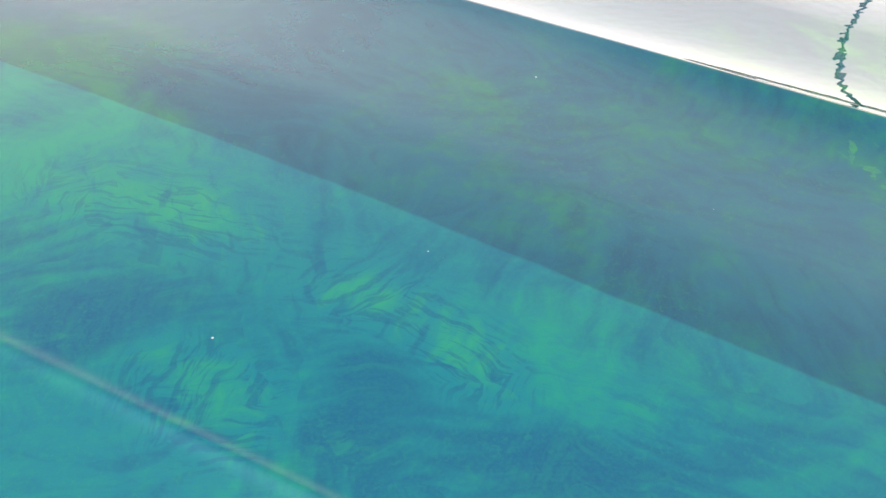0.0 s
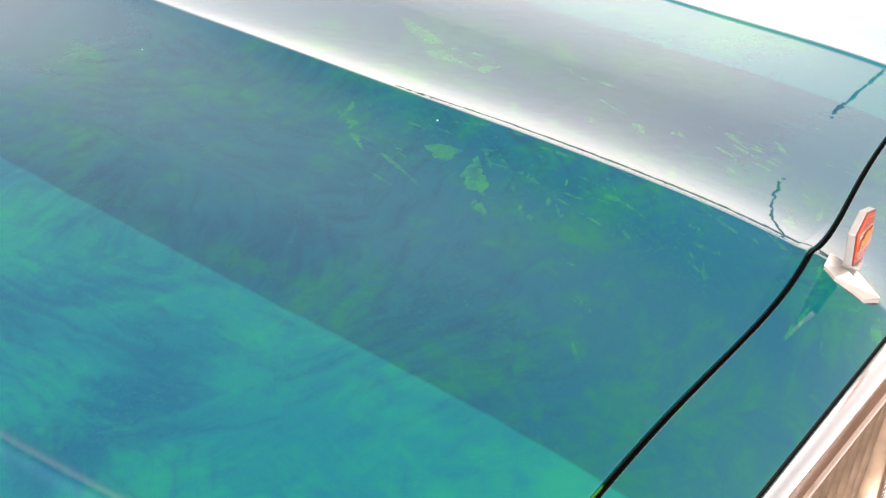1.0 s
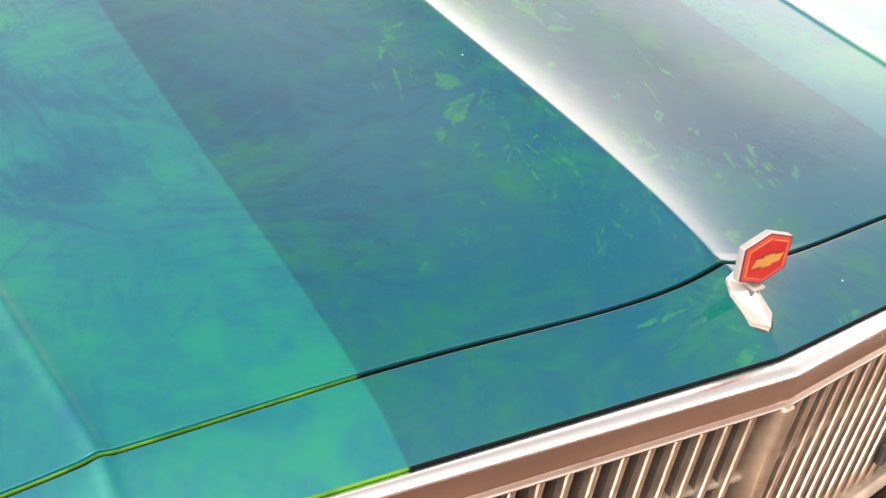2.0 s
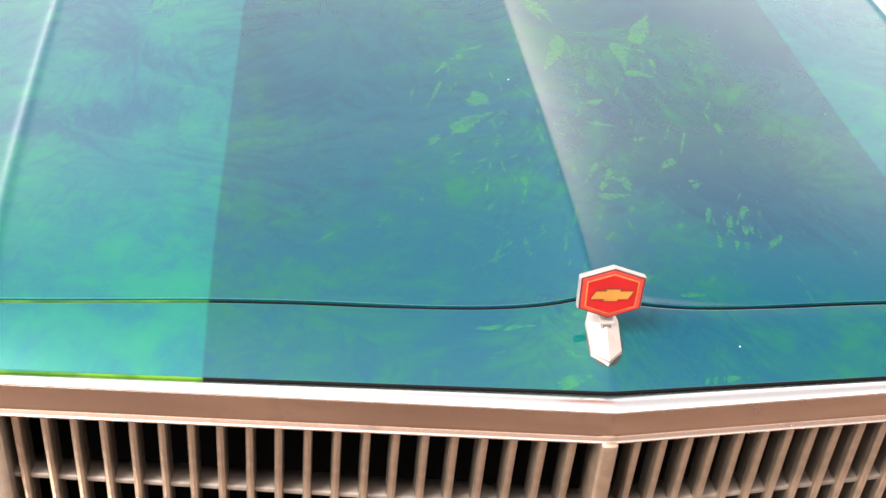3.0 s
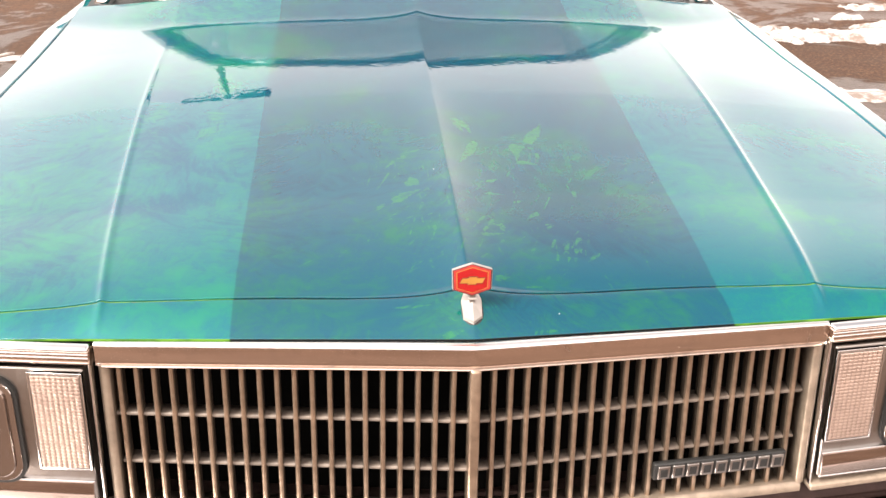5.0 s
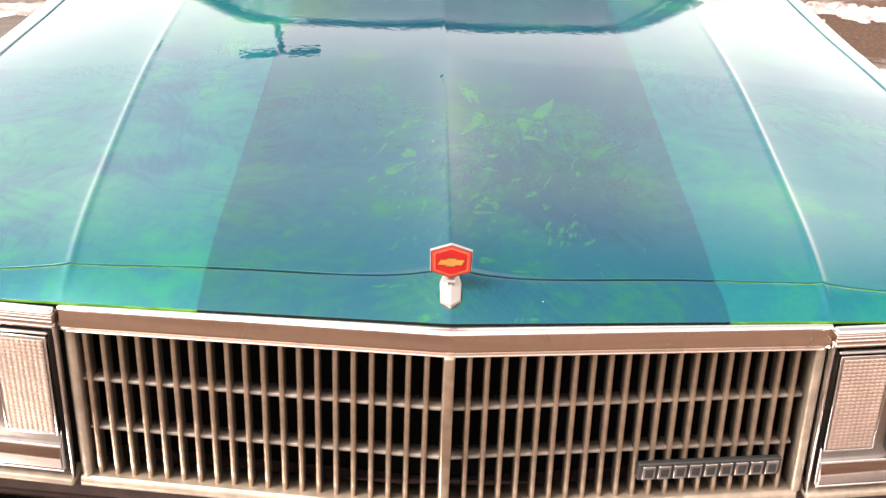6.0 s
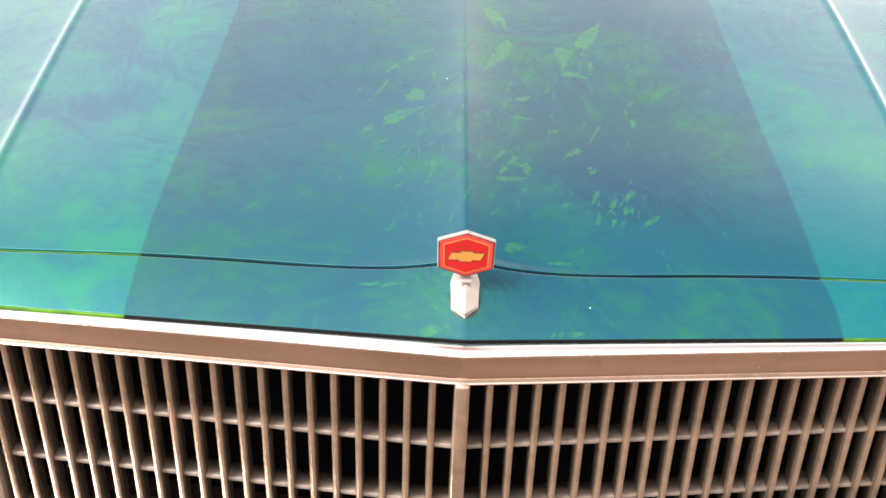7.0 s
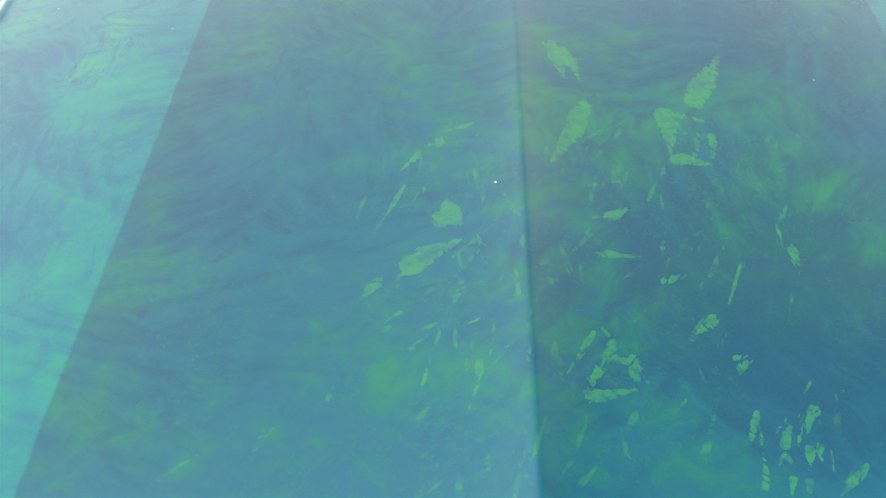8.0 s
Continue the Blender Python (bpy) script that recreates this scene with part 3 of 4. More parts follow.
def hood_panel():
    gap = 0.0028
    xs = spread(-1, 1, 0.008, ((0, 0.26, 0.0022), (0, 0.012, 0.0012), (-0.62, 0.075, 0.0016), (0.62, 0.075, 0.0016)))
    rows = spread(0, 1, 0.006, ((0.2, 0.2, 0.0012),))
    rows = np.concatenate([[0, 0.0006], rows[1:-1], [0.9994, 1]])
    xs = np.concatenate([[-1, -0.9992], xs[1:-1], [0.9992, 1]])
    us, vs = lipped(xs, 0), lipped(rows, 0)
    def place(U, V):
        u = np.where(np.abs(U) > 1, np.sign(U), U)
        u = np.where(U >= 2, 1, np.where(U <= -1, -1, U))
        v = np.clip(V, 0, 1)
        v = np.where(V >= 2, 1, v)
        lv = np.where(V < 0, -V, np.where(V > 1, V - 1, 0)).astype(int)
        first = np.arange(U.shape[1])[None, :] * np.ones((U.shape[0], 1), int)
        lu = np.where(first < 3, 3 - first, np.where(first >= U.shape[1] - 3, first - (U.shape[1] - 4), 0))
        x = u * HOOD_SIDE
        y0, y1 = seam_y(x) + gap, rear_y(x)
        y = y0 + (y1 - y0) * v
        z = top_z(x, y)
        out = np.array([0.0] + [r[0] for r in ROLL])
        down = np.array([0.0] + [r[1] for r in ROLL])
        z = z - np.maximum(down[lv], down[lu])
        y = y + out[lv] * np.where(V < 0.5, -1, 1) * 0.5
        x = x + out[lu] * np.sign(u) * 0.5
        return x, y, z
    me = sheet(place, us, vs)
    marks(me)
    return linked("hood", me, PAINT, car, "blue-green marbled hood with a darker centre stripe and centre ridge")


def header_panel():
    gap = 0.0026
    xs = spread(-0.83, 0.83, 0.0065, ((0, 0.012, 0.0012), (-0.448, 0.03, 0.0016), (0.448, 0.03, 0.0016)))
    vs = lipped(np.concatenate([[0, 0.01], np.linspace(0, 1, 16)[1:-1], [0.99, 1]]), 0)
    def place(U, V):
        v = np.where(V >= 2, 1, np.clip(V, 0, 1))
        lv = np.where(V < 0, -V, np.where(V > 1, V - 1, 0)).astype(int)
        x = U
        y0, y1 = front_y(x), seam_y(x) - gap
        y = y0 + (y1 - y0) * v
        out = np.array([0.0] + [r[0] for r in ROLL])
        down = np.array([0.0] + [r[1] for r in ROLL])
        return x, y + out[lv] * np.where(V < 0.5, -1, 1) * 0.5, header_z(x, y) - down[lv] * np.where(V < 0.5, 0.25, 1)
    me = sheet(place, xs, vs)
    marks(me)
    return linked("header_panel", me, PAINT, car, "painted nose panel between hood and grille")


hood_panel()
header_panel()

# painted edge of the panels, dark in the stripe and yellow-green beside it
for lip in (-0.0031, 0.0017):
    linked("panel_edge", sheet(lambda U, V: (U, seam_y(U) + lip + 0.0014 * V, top_z(U, seam_y(U) + 0.002) - 0.0016 - 0.0010 * (V if lip < 0 else 1 - V)), spread(-0.80, 0.80, 0.01), np.linspace(0, 1, 2), (0, 0, -0.003)), EDGING, car, "thin painted edge in the hood seam")
# the dark of the open seam, laid in as a black strip
linked("hood_gap_shade", sheet(lambda U, V: (U, seam_y(U) - 0.0021 + 0.0042 * V, top_z(U, seam_y(U) + 0.002) - 0.006 + 0 * V), spread(-0.80, 0.80, 0.01), np.linspace(0, 1, 2), (0, 0, -0.003)), VOID, car, "black strip for the shade in the gap between hood and nose panel")


def nose_line(U):
    return 0.8208 - 0.014 * np.abs(U) - 0.07 * np.clip(np.abs(U) - 0.5, 0, 1) ** 1.5


NOSE_X = spread(-0.83, 0.83, 0.02, ((0, 0.01, 0.002),))
linked("panel_edge", sheet(lambda U, V: (U, front_y(U) - 0.0013 + 0.0014 * V, nose_line(U) - 0.0014 + 0.0009 * V), NOSE_X, np.linspace(0, 1, 3), (0, 0, -0.004)), EDGING, car, "thin painted edge of the nose panel")
# black strip that draws the shade under the nose panel's lip
linked("nose_gap_shade", sheet(lambda U, V: (U, front_y(U) - 0.0022 + 0.0024 * V, nose_line(U) - 0.0036 + 0.0010 * V), NOSE_X, np.linspace(0, 1, 3), (0, 0, -0.004)), VOID, car, "black strip for the shade between nose panel and grille")
# black strips give the fender seams their shade
for s in (-1, 1):
    linked("seam_shadow_gap", sheet(lambda U, V: (s * (HOOD_SIDE + 0.0005 + 0.0036 * U), V, top_z(np.full_like(U, HOOD_SIDE), V) - 0.004 + 0 * U), np.linspace(0, 1, 2), np.linspace(0.10, 1.45, 60), (0, 0, -0.003)), VOID, car, "black strip for the shade in the gap between hood and fender")

# near-black sheet added below the panels, so the seams look shaded
shade_sheet = sheet(lambda U, V: (U, V, np.where(V < 0.1, header_z(U, np.clip(V, front_y(U), 0.09)), top_z(U, V)) - 0.022), np.linspace(-0.84, 0.84, 120), np.concatenate([np.linspace(0.05, 0.16, 14), np.linspace(0.2, 1.36, 40)]), (0, 0, -0.004))
linked("seam_shade_sheet", shade_sheet, VOID, car)


def wheel_arch(y):
    """Lower edge of the body side along the car."""
    out = np.full_like(y, 0.24)
    for yw in (0.72, 3.55):
        h = 0.39 ** 2 - (y - yw) ** 2
        out = np.where(h > 0, np.maximum(out, 0.32 + np.sqrt(np.maximum(h, 0))), out)
    return out


def belt_z(y):
    return top_z(np.full_like(y, EDGE - 0.02), np.minimum(y, 1.40)) - 0.012 * np.clip(y - 1.40, 0, 5) * 0.5


def body_side(side, name, y0, y1, inner, label):
    """A side panel: a narrow top strip, the rounded shoulder and the flank down to the arch."""
    def place(U, V):
        y = y0 + (y1 - y0) * U
        zt = belt_z(y)
        low = wheel_arch(y)
        xi = np.where(y < 1.57, HOOD_SIDE + 0.004, inner)
        zi = np.where(y < 1.57, top_z(np.full_like(y, HOOD_SIDE + 0.004), np.minimum(y, 1.43)), zt + 0.012)
        flank = np.clip((V - 0.3) / 0.7, 0, 1)
        xf = EDGE + 0.028 * np.sin(flank * 2.3)
        zf = (zt - 0.02) + (low - zt + 0.02) * flank
        k = np.clip(V / 0.3, 0, 1)
        ang = np.clip((k - 0.45) / 0.55, 0, 1) * math.pi / 2
        xs_ = np.where(k < 0.45, xi + (EDGE - 0.022 - xi) * k / 0.45, EDGE - 0.022 + 0.022 * np.sin(ang))
        zs_ = np.where(k < 0.45, zi + (zt - zi) * k / 0.45, zt - 0.02 * (1 - np.cos(ang)))
        lip = np.where(V < 0, 0.012, 0)
        x = np.where(V > 0.3, xf, xs_)
        z = np.where(V > 0.3, zf, zs_) - lip
        return side * x, y, z
    n = max(12, int((y1 - y0) / 0.025))
    me = sheet(place, np.linspace(0, 1, n), np.concatenate([[-0.01], np.linspace(0, 0.3, 14), np.linspace(0.33, 1, 16)]))
    marks(me)
    return linked(name, me, PAINT, car, label)


for side in (-1, 1):
    body_side(side, "fender", 0.10, 1.56, 0.70, "painted front fender")
    body_side(side, "door", 1.568, 2.86, 0.74, "painted door")
    body_side(side, "quarter_panel", 2.868, 4.62, 0.74, "painted rear quarter panel")


# ---- cabin ----
def cabin():
    WB, WT = (1.44, 0.955), (2.06, 1.325)     # windscreen foot and head: y, z
    def screen(U, V):
        w = 0.715 - 0.115 * V - 0.045 * V ** 7
        bow = (0.20 - 0.10 * V) * (1 - U ** 2)
        return U * w, WB[0] + (WT[0] - WB[0]) * V - bow + 0.17 - 0.11 * V, WB[1] + (WT[1] - WB[1]) * V + 0.012 * (1 - U ** 2)
    pane = linked("windscreen", sheet(screen, np.linspace(-1, 1, 40), np.linspace(0, 1, 16), (0, 0.004, -0.004)), GLASS, car, "clear windscreen glass")
    pane.visible_shadow = False
    def roof(U, V):
        w = 0.615 + 0.02 * np.sin(V * math.pi)
        edge = np.abs(U) ** 6
        bow = 0.10 * (1 - U ** 2) * np.clip(1 - V * 6, 0, 1)
        y = 2.05 - bow + 0.065 + 1.32 * V
        z = 1.335 + 0.045 * np.sin(np.clip(V * 1.15 + 0.05, 0, 1) * math.pi) ** 0.6 - 0.05 * edge - 0.02 * U ** 2
        return U * w, y, z
    me = sheet(roof, np.linspace(-1, 1, 41), np.linspace(0, 1, 40), (0, 0, -0.03))
    marks(me)
    linked("roof", me, PAINT, car, "painted roof panel")
    # one dark rubber seal round the windscreen, with rounded upper corners
    at = lambda u, v: tuple(float(k) for k in screen(np.array(float(u)), np.array(float(v))))
    rim = [at(-1, v) for v in np.linspace(0.05, 0.93, 14)] + [at(-0.985, 0.97)] + [at(u, 1.0) for u in np.linspace(-0.95, 0.95, 30)] + [at(0.985, 0.97)] + [at(1, v) for v in np.linspace(0.93, 0.05, 14)]
    part("windscreen_seal", tube([(x, y - 0.004, z + 0.006) for x, y, z in rim], [0.015] * len(rim), 8), BLACK, car, "dark rubber seal round the windscreen")
    # unseen headlining, added pale to lighten the windscreen's reflection in the hood
    lining = sheet(lambda U, V: (U * 0.59, 2.09 - 0.09 * (1 - U ** 2) + 1.25 * V, 1.30 + 0.03 * np.sin(V * math.pi) - 0.03 * U ** 4), np.linspace(-1, 1, 15), np.linspace(0, 1, 9), (0, 0, 0.008))
    linked("headlining", lining, LINING, car, "unseen pale headlining that lightens the windscreen")
    for s in (-1, 1):
        part("windscreen_pillar", tube([(s * 0.752, 1.56, 0.905), (s * 0.735, 1.63, 0.965), (s * 0.625, 2.10, 1.30), (s * 0.585, 2.16, 1.335)], [0.024, 0.022, 0.020, 0.02], 10), CHROME, car, "bright trimmed windscreen pillar")
        part("rear_pillar", boxed((-0.02, -0.16, -0.22), (0.02, 0.16, 0.22), 0.012, pose(s * 0.65, 3.42, 1.1, 28, s * -18, 0)), PAINT, car)
        side_glass = sheet(lambda U, V: (s * (0.715 - 0.09 * V), 1.62 + 0.48 * V + (1.7 - 0.55 * V) * U, 0.90 + 0.42 * V), np.linspace(0, 1, 6), np.linspace(0, 1, 6), (-s * 0.004, 0, 0))
        linked("side_window", side_glass, GLASS, car).visible_shadow = False
    rear = sheet(lambda U, V: (U * (0.64 - 0.03 * V), 3.75 - 0.36 * V, 0.93 + 0.38 * V), np.linspace(-1, 1, 12), np.linspace(0, 1, 6), (0, -0.004, -0.004))
    linked("rear_window", rear, GLASS, car).visible_shadow = False
    deck = sheet(lambda U, V: (U * 0.80, 3.72 + 0.9 * V, 0.925 - 0.02 * V - 0.05 * U ** 4 - 0.25 * np.clip(V - 0.93, 0, 1) / 0.07 * 0.3), np.linspace(-1, 1, 24), np.linspace(0, 1, 24), (0, 0, -0.02))
    marks(deck)
    linked("trunk_lid", deck, PAINT, car, "painted trunk lid")
    part("rear_panel", boxed((-0.83, 4.58, 0.36), (0.83, 4.62, 0.89), 0.01), PAINT, car)
    # cowl, dashboard, seats and floor
    cowl = sheet(lambda U, V: (U * 0.79, rear_y(U * 0.79) - 0.035 + 0.14 * V, 0.900 + 0.02 * V + 0 * U), np.linspace(-1, 1, 20), np.linspace(0, 1, 5), (0, 0, -0.02))
    linked("cowl", cowl, BLACK, car, "dark vent panel below the windscreen")
    part("dashboard", boxed((-0.68, 1.66, 0.70), (0.68, 2.02, 0.945), 0.03), CABIN, car, "dark dashboard")
    part("cabin_floor", boxed((-0.74, 1.5, 0.30), (0.74, 3.6, 0.34), 0.01), CABIN, car)
    part("bulkhead", boxed((-0.78, 1.60, 0.32), (0.78, 1.63, 0.89), 0.01), VOID, car)
    for s in (-0.36, 0.36):
        seat = part("front_seat", boxed((s - 0.28, 2.3, 0.36), (s + 0.28, 2.82, 0.56), 0.05), CABIN, car)
        part("seat_back", boxed((s - 0.28, 2.72, 0.5), (s + 0.28, 2.86, 1.06), 0.05), CABIN, seat)
    ring = [(-0.36 + 0.18 * math.cos(a), 2.08 + 0.05 * math.sin(a), 0.93 + 0.17 * math.sin(a)) for a in [k * math.pi / 12 for k in range(25)]]
    part("steering_wheel", tube(ring, [0.013] * 25, 8), BLACK, car)


cabin()


def door_mirror(s):
    """A painted mirror shell on a short foot, beside the windscreen pillar."""
    bm = bmesh.new()
    box(bm, (-0.085, -0.06, -0.055), (0.085, 0.05, 0.055), 0.035, 4)
    for v in bm.verts:
        k = (v.co.y + 0.06) / 0.11
        v.co.x *= 0.72 + 0.28 * k
        v.co.z *= 0.70 + 0.30 * k
    bm.transform(pose(s * 0.985, 2.03, 1.015, 0, 0, 0))
    marks_free = part("mirror", bm, PAINT, car, "painted door mirror shell")
    part("mirror_foot", tube([(s * 0.865, 2.06, 0.87), (s * 0.90, 2.055, 0.915), (s * 0.945, 2.05, 0.975)], [0.028, 0.022, 0.024], 10), PAINT, marks_free)
    part("mirror_glass", boxed((s * 0.985 - 0.072, 2.077, 0.97), (s * 0.985 + 0.072, 2.082, 1.06), 0.002), CHROME, marks_free)


for side in (-1, 1):
    door_mirror(side)


def car_wheel(x, y):
    s = 1 if x > 0 else -1
    wheel = new("wheel")
    wheel.parent = car
    prof = [(0.20, -0.09), (0.30, -0.10), (0.325, -0.08), (0.328, 0.0), (0.325, 0.08), (0.30, 0.10), (0.20, 0.09)]
    me = sheet(lambda U, V: (x + np.interp(V, range(7), [p[1] for p in prof]) * s, y + np.interp(V, range(7), [p[0] for p in prof]) * np.cos(U), 0.328 + np.interp(V, range(7), [p[0] for p in prof]) * np.sin(U)), np.linspace(0, 2 * math.pi, 41), range(7))
    linked("tyre", me, RUBBER, wheel)
    me = sheet(lambda U, V: (x + s * (0.085 - 0.05 * np.sin(V * math.pi)), y + 0.205 * V * np.cos(U), 0.328 + 0.205 * V * np.sin(U)), np.linspace(0, 2 * math.pi, 33), np.linspace(0.02, 1, 8), (-s * 0.03, 0, 0))
    linked("rim", me, SILVER, wheel)


for x in (-0.76, 0.76):
    for y in (0.72, 3.55):
        car_wheel(x, y)


# ---- grille ----
def grille_y(x, z=0.77):
    """Plan line of the grille's face: a shallow V, leaning back a little at the foot."""
    return -0.012 + 0.128 * abs(x) + 0.05 * (0.79 - z)


def moulding(name, x0, x1, profile, material, parent, label="", n=40, line=None, top=None):
    """A strip along the V with a closed profile of (outwards, z) points."""
    line = line or (lambda x: grille_y(x, 0.79))
    prof = profile + profile[:1]
    k = range(len(prof))
    def place(U, V):
        x = x0 + (x1 - x0) * U
        a = np.sqrt(x * x + 0.0015 ** 2)
        drop = 0.014 * a
        yy = np.vectorize(line)(a)
        if top:
            w = np.clip((0.8142 - np.interp(V, k, [p[1] for p in prof])) / 0.028, 0, 1)
            yy = w * yy + (1 - w) * top(a)
        return x, yy - np.interp(V, k, [p[0] for p in prof]), np.interp(V, k, [p[1] for p in prof]) - drop
    us = spread(0, 1, 1.0 / n, (((0 - x0) / (x1 - x0), 0.012, 0.002),))
    me = sheet(place, us, list(k))
    ob = linked(name, me, material, parent, label)
    return ob


grille = new("grille")
grille.parent = car
grille.location.z = 0.003
tagged(grille, "silver grille with thin upright bars in a bright frame")
# the header: a rounded top bead, a concave band, and a thin lower bead
TOPLINE = lambda x: 0.104 * np.abs(x) - 0.0014
LIPLINE = lambda x: front_y(np.array(x)) - 0.0015
BEAD = ((0, 0.806), (0, 0.8142), (0.10, 0.8157), (0.5, 0.8163), (0.85, 0.8155), (1.0, 0.8135), (0.99, 0.8120), (0.85, 0.8115), (0.5, 0.806), (0, 0.806))


def bead_place(U, V):
    a = np.sqrt(U * U + 0.0015 ** 2)
    back, front = LIPLINE(a), TOPLINE(a) - 0.0096
    return U, back + (front - back) * np.interp(V, range(10), [p[0] for p in BEAD]), np.interp(V, range(10), [p[1] for p in BEAD]) - 0.014 * a


linked("top_bead", sheet(bead_place, spread(-0.4505, 0.4505, 0.015, ((0, 0.01, 0.002),)), range(10)), BEAD_METAL, grille, "bright rounded top edge")
moulding("header_band", -0.4505, 0.4505, [(0.0092, 0.8124), (0.0087, 0.8055), (0.0086, 0.799), (0.0089, 0.793), (0.0094, 0.7862), (-0.012, 0.786), (-0.006, 0.8055)], TRIM, grille, "smooth bright band above the bars", 60, TOPLINE)
moulding("lower_bead", -0.443, 0.443, [(0.007, 0.7864), (0.0098, 0.7861), (0.0103, 0.7853), (0.0100, 0.7842), (-0.008, 0.7838), (-0.008, 0.7864)], TRIM, grille, "thin bright line above the bars", 60, lambda x: TOPLINE(x) - 0.0005)
# added black strip, drawing the shadow line below the nose panel
linked("nose_shade_strip", sheet(lambda U, V: (U, front_y(U) + 0.001 + 0.012 * V, 0.8150 - 0.014 * np.abs(U) + 0.0 * V), spread(-0.83, 0.83, 0.02, ((0, 0.01, 0.002),)), np.linspace(0, 1, 3), (0, 0, -0.012)), VOID, car, "black strip for the shade under the nose panel")
# foot and side posts
moulding("foot_rail", -0.458, 0.458, [(0.006, 0.5615), (0.010, 0.559), (0.011, 0.549), (0.006, 0.545), (-0.035, 0.545), (-0.035, 0.561)], RAIL, grille, "pale silver foot rail", 50, lambda x: grille_y(x, 0.555))
for s in (-1, 1):
    prof = [(0.4365, 0.006), (0.4385, 0.0085), (0.4445, 0.0085), (0.4490, 0.004), (0.4500, -0.006), (0.4495, -0.04), (0.4345, -0.034)]
    p = prof + prof[:1]
    me = sheet(lambda U, V: (s * (np.interp(V, range(8), [q[0] for q in p]) + (0.008 if s < 0 else 0.015) * U), grille_y(0.45) + 0.05 * 0.23 * U - np.interp(V, range(8), [q[1] for q in p]), 0.806 - 0.252 * U), np.linspace(0, 1, 12), range(8))
    linked("side_post", me, RAIL, grille, "pale silver side post")


def bar_mesh():
    """One upright bar: a rounded nose with two flat flanks and a step behind."""
    prof = [(-0.0023, 0.0), (-0.0030, 0.0015), (-0.0031, 0.006), (-0.0035, 0.007), (-0.0036, 0.019), (0.0036, 0.019), (0.0035, 0.007), (0.0031, 0.006), (0.0030, 0.0015), (0.0023, 0.0), (0.0, -0.0006)]
    bm = bmesh.new()
    rings = [[bm.verts.new((x, y + 0.05 * t * 0.22, 0.786 - t * (0.786 - 0.558))) for x, y in prof] for t in (0, 0.5, 1)]
    for a, b in zip(rings, rings[1:]):
        for k in range(len(prof)):
            bm.faces.new((a[k], b[k], b[(k + 1) % len(prof)], a[(k + 1) % len(prof)]))
    me = bpy.data.meshes.new("bar")
    bm.to_mesh(me)
    bm.free()
    me.materials.append(BARS)
    me.materials.append(FLANK_SHADE)
    # deep flanks get the darkened copy, so the shade there is in the colour
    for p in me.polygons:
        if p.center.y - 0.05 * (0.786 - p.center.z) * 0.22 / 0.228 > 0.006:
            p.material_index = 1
    return me


BAR = bar_mesh()
for s in (-1, 1):
    for k in range(1, 21):
        b = new("bar", BAR)
        b.parent = grille
        x = -0.0248 - (k - 1) * 0.0212 if s < 0 else 0.0236 + (k - 1) * 0.0208
        lean = -0.03 * k / 20 if s < 0 else 0.006 + 0.058 * k / 20
        b.matrix_basis = Matrix.Translation((x, grille_y(x) + 0.002, 0.786 - 0.014 * abs(x))) @ Matrix.Rotation(-math.atan(lean), 4, "Y") @ Matrix.Translation((0, 0, -0.786))
part("centre_bar", extruded([(-0.0065, 0.786), (0.0065, 0.786), (0.0065, 0.556), (-0.0065, 0.556)], -0.015, 0.02, 0.003, Matrix.Shear("XZ", 4, (0, 0))), BARS, grille, "wider centre bar")
for z in (0.7055, 0.6315):
    moulding("cross_bar", -0.44, 0.44, [(-0.007, z - 0.0018), (-0.007, z + 0.0014), (-0.008, z + 0.0022), (-0.026, z + 0.0042), (-0.026, z - 0.004), (-0.008, z - 0.0026)], CROSS, grille, "", 50, lambda x, z=z: grille_y(x, z))
# sheet whose colour stands for the unlit depth behind the bars
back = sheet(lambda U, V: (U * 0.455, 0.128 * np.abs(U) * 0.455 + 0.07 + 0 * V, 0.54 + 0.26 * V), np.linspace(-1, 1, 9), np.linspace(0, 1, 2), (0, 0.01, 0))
linked("grille_shade_sheet", back, VOID, grille, "near-black sheet for the shade behind the bars", False)
part("duct_floor", boxed((-0.44, 0.066, 0.536), (0.44, 0.13, 0.548), 0.002), GRIME, grille)

# nameplate: plain raised blocks on a dark clear plate
plate = new("nameplate")
plate.parent = grille
NP = pose(0.334, grille_y(0.334, 0.60) - 0.006, 0.6015, 0, 0, 0) @ pose(0, 0, 0, 0, 1.0, math.degrees(math.atan(0.128)))
part("backing", boxed((-0.094, -0.003, -0.0125), (0.094, 0.006, 0.0125), 0.002, NP), BLACK, plate, "dark clear backing plate")
for k in range(9):
    x = -0.0808 + k * 0.0202
    w = 0.0082
    block = part("block", boxed((x - w, -0.0060, -0.0098), (x + w, -0.002, 0.0098), 0.0012, NP), PEWTER, plate, "plain raised silver block")
    part("block_face", boxed((x - w + 0.0030, -0.0064, -0.0062), (x + w - 0.0030, -0.004, 0.0062), 0.0004, NP), BLACK, block, "dark sunken face")


# ---- lamps beside the grille ----
def lamp_y(x, z=0.7):
    return 0.039 + 0.13 * (abs(x) - 0.46) + 0.05 * (0.79 - z)


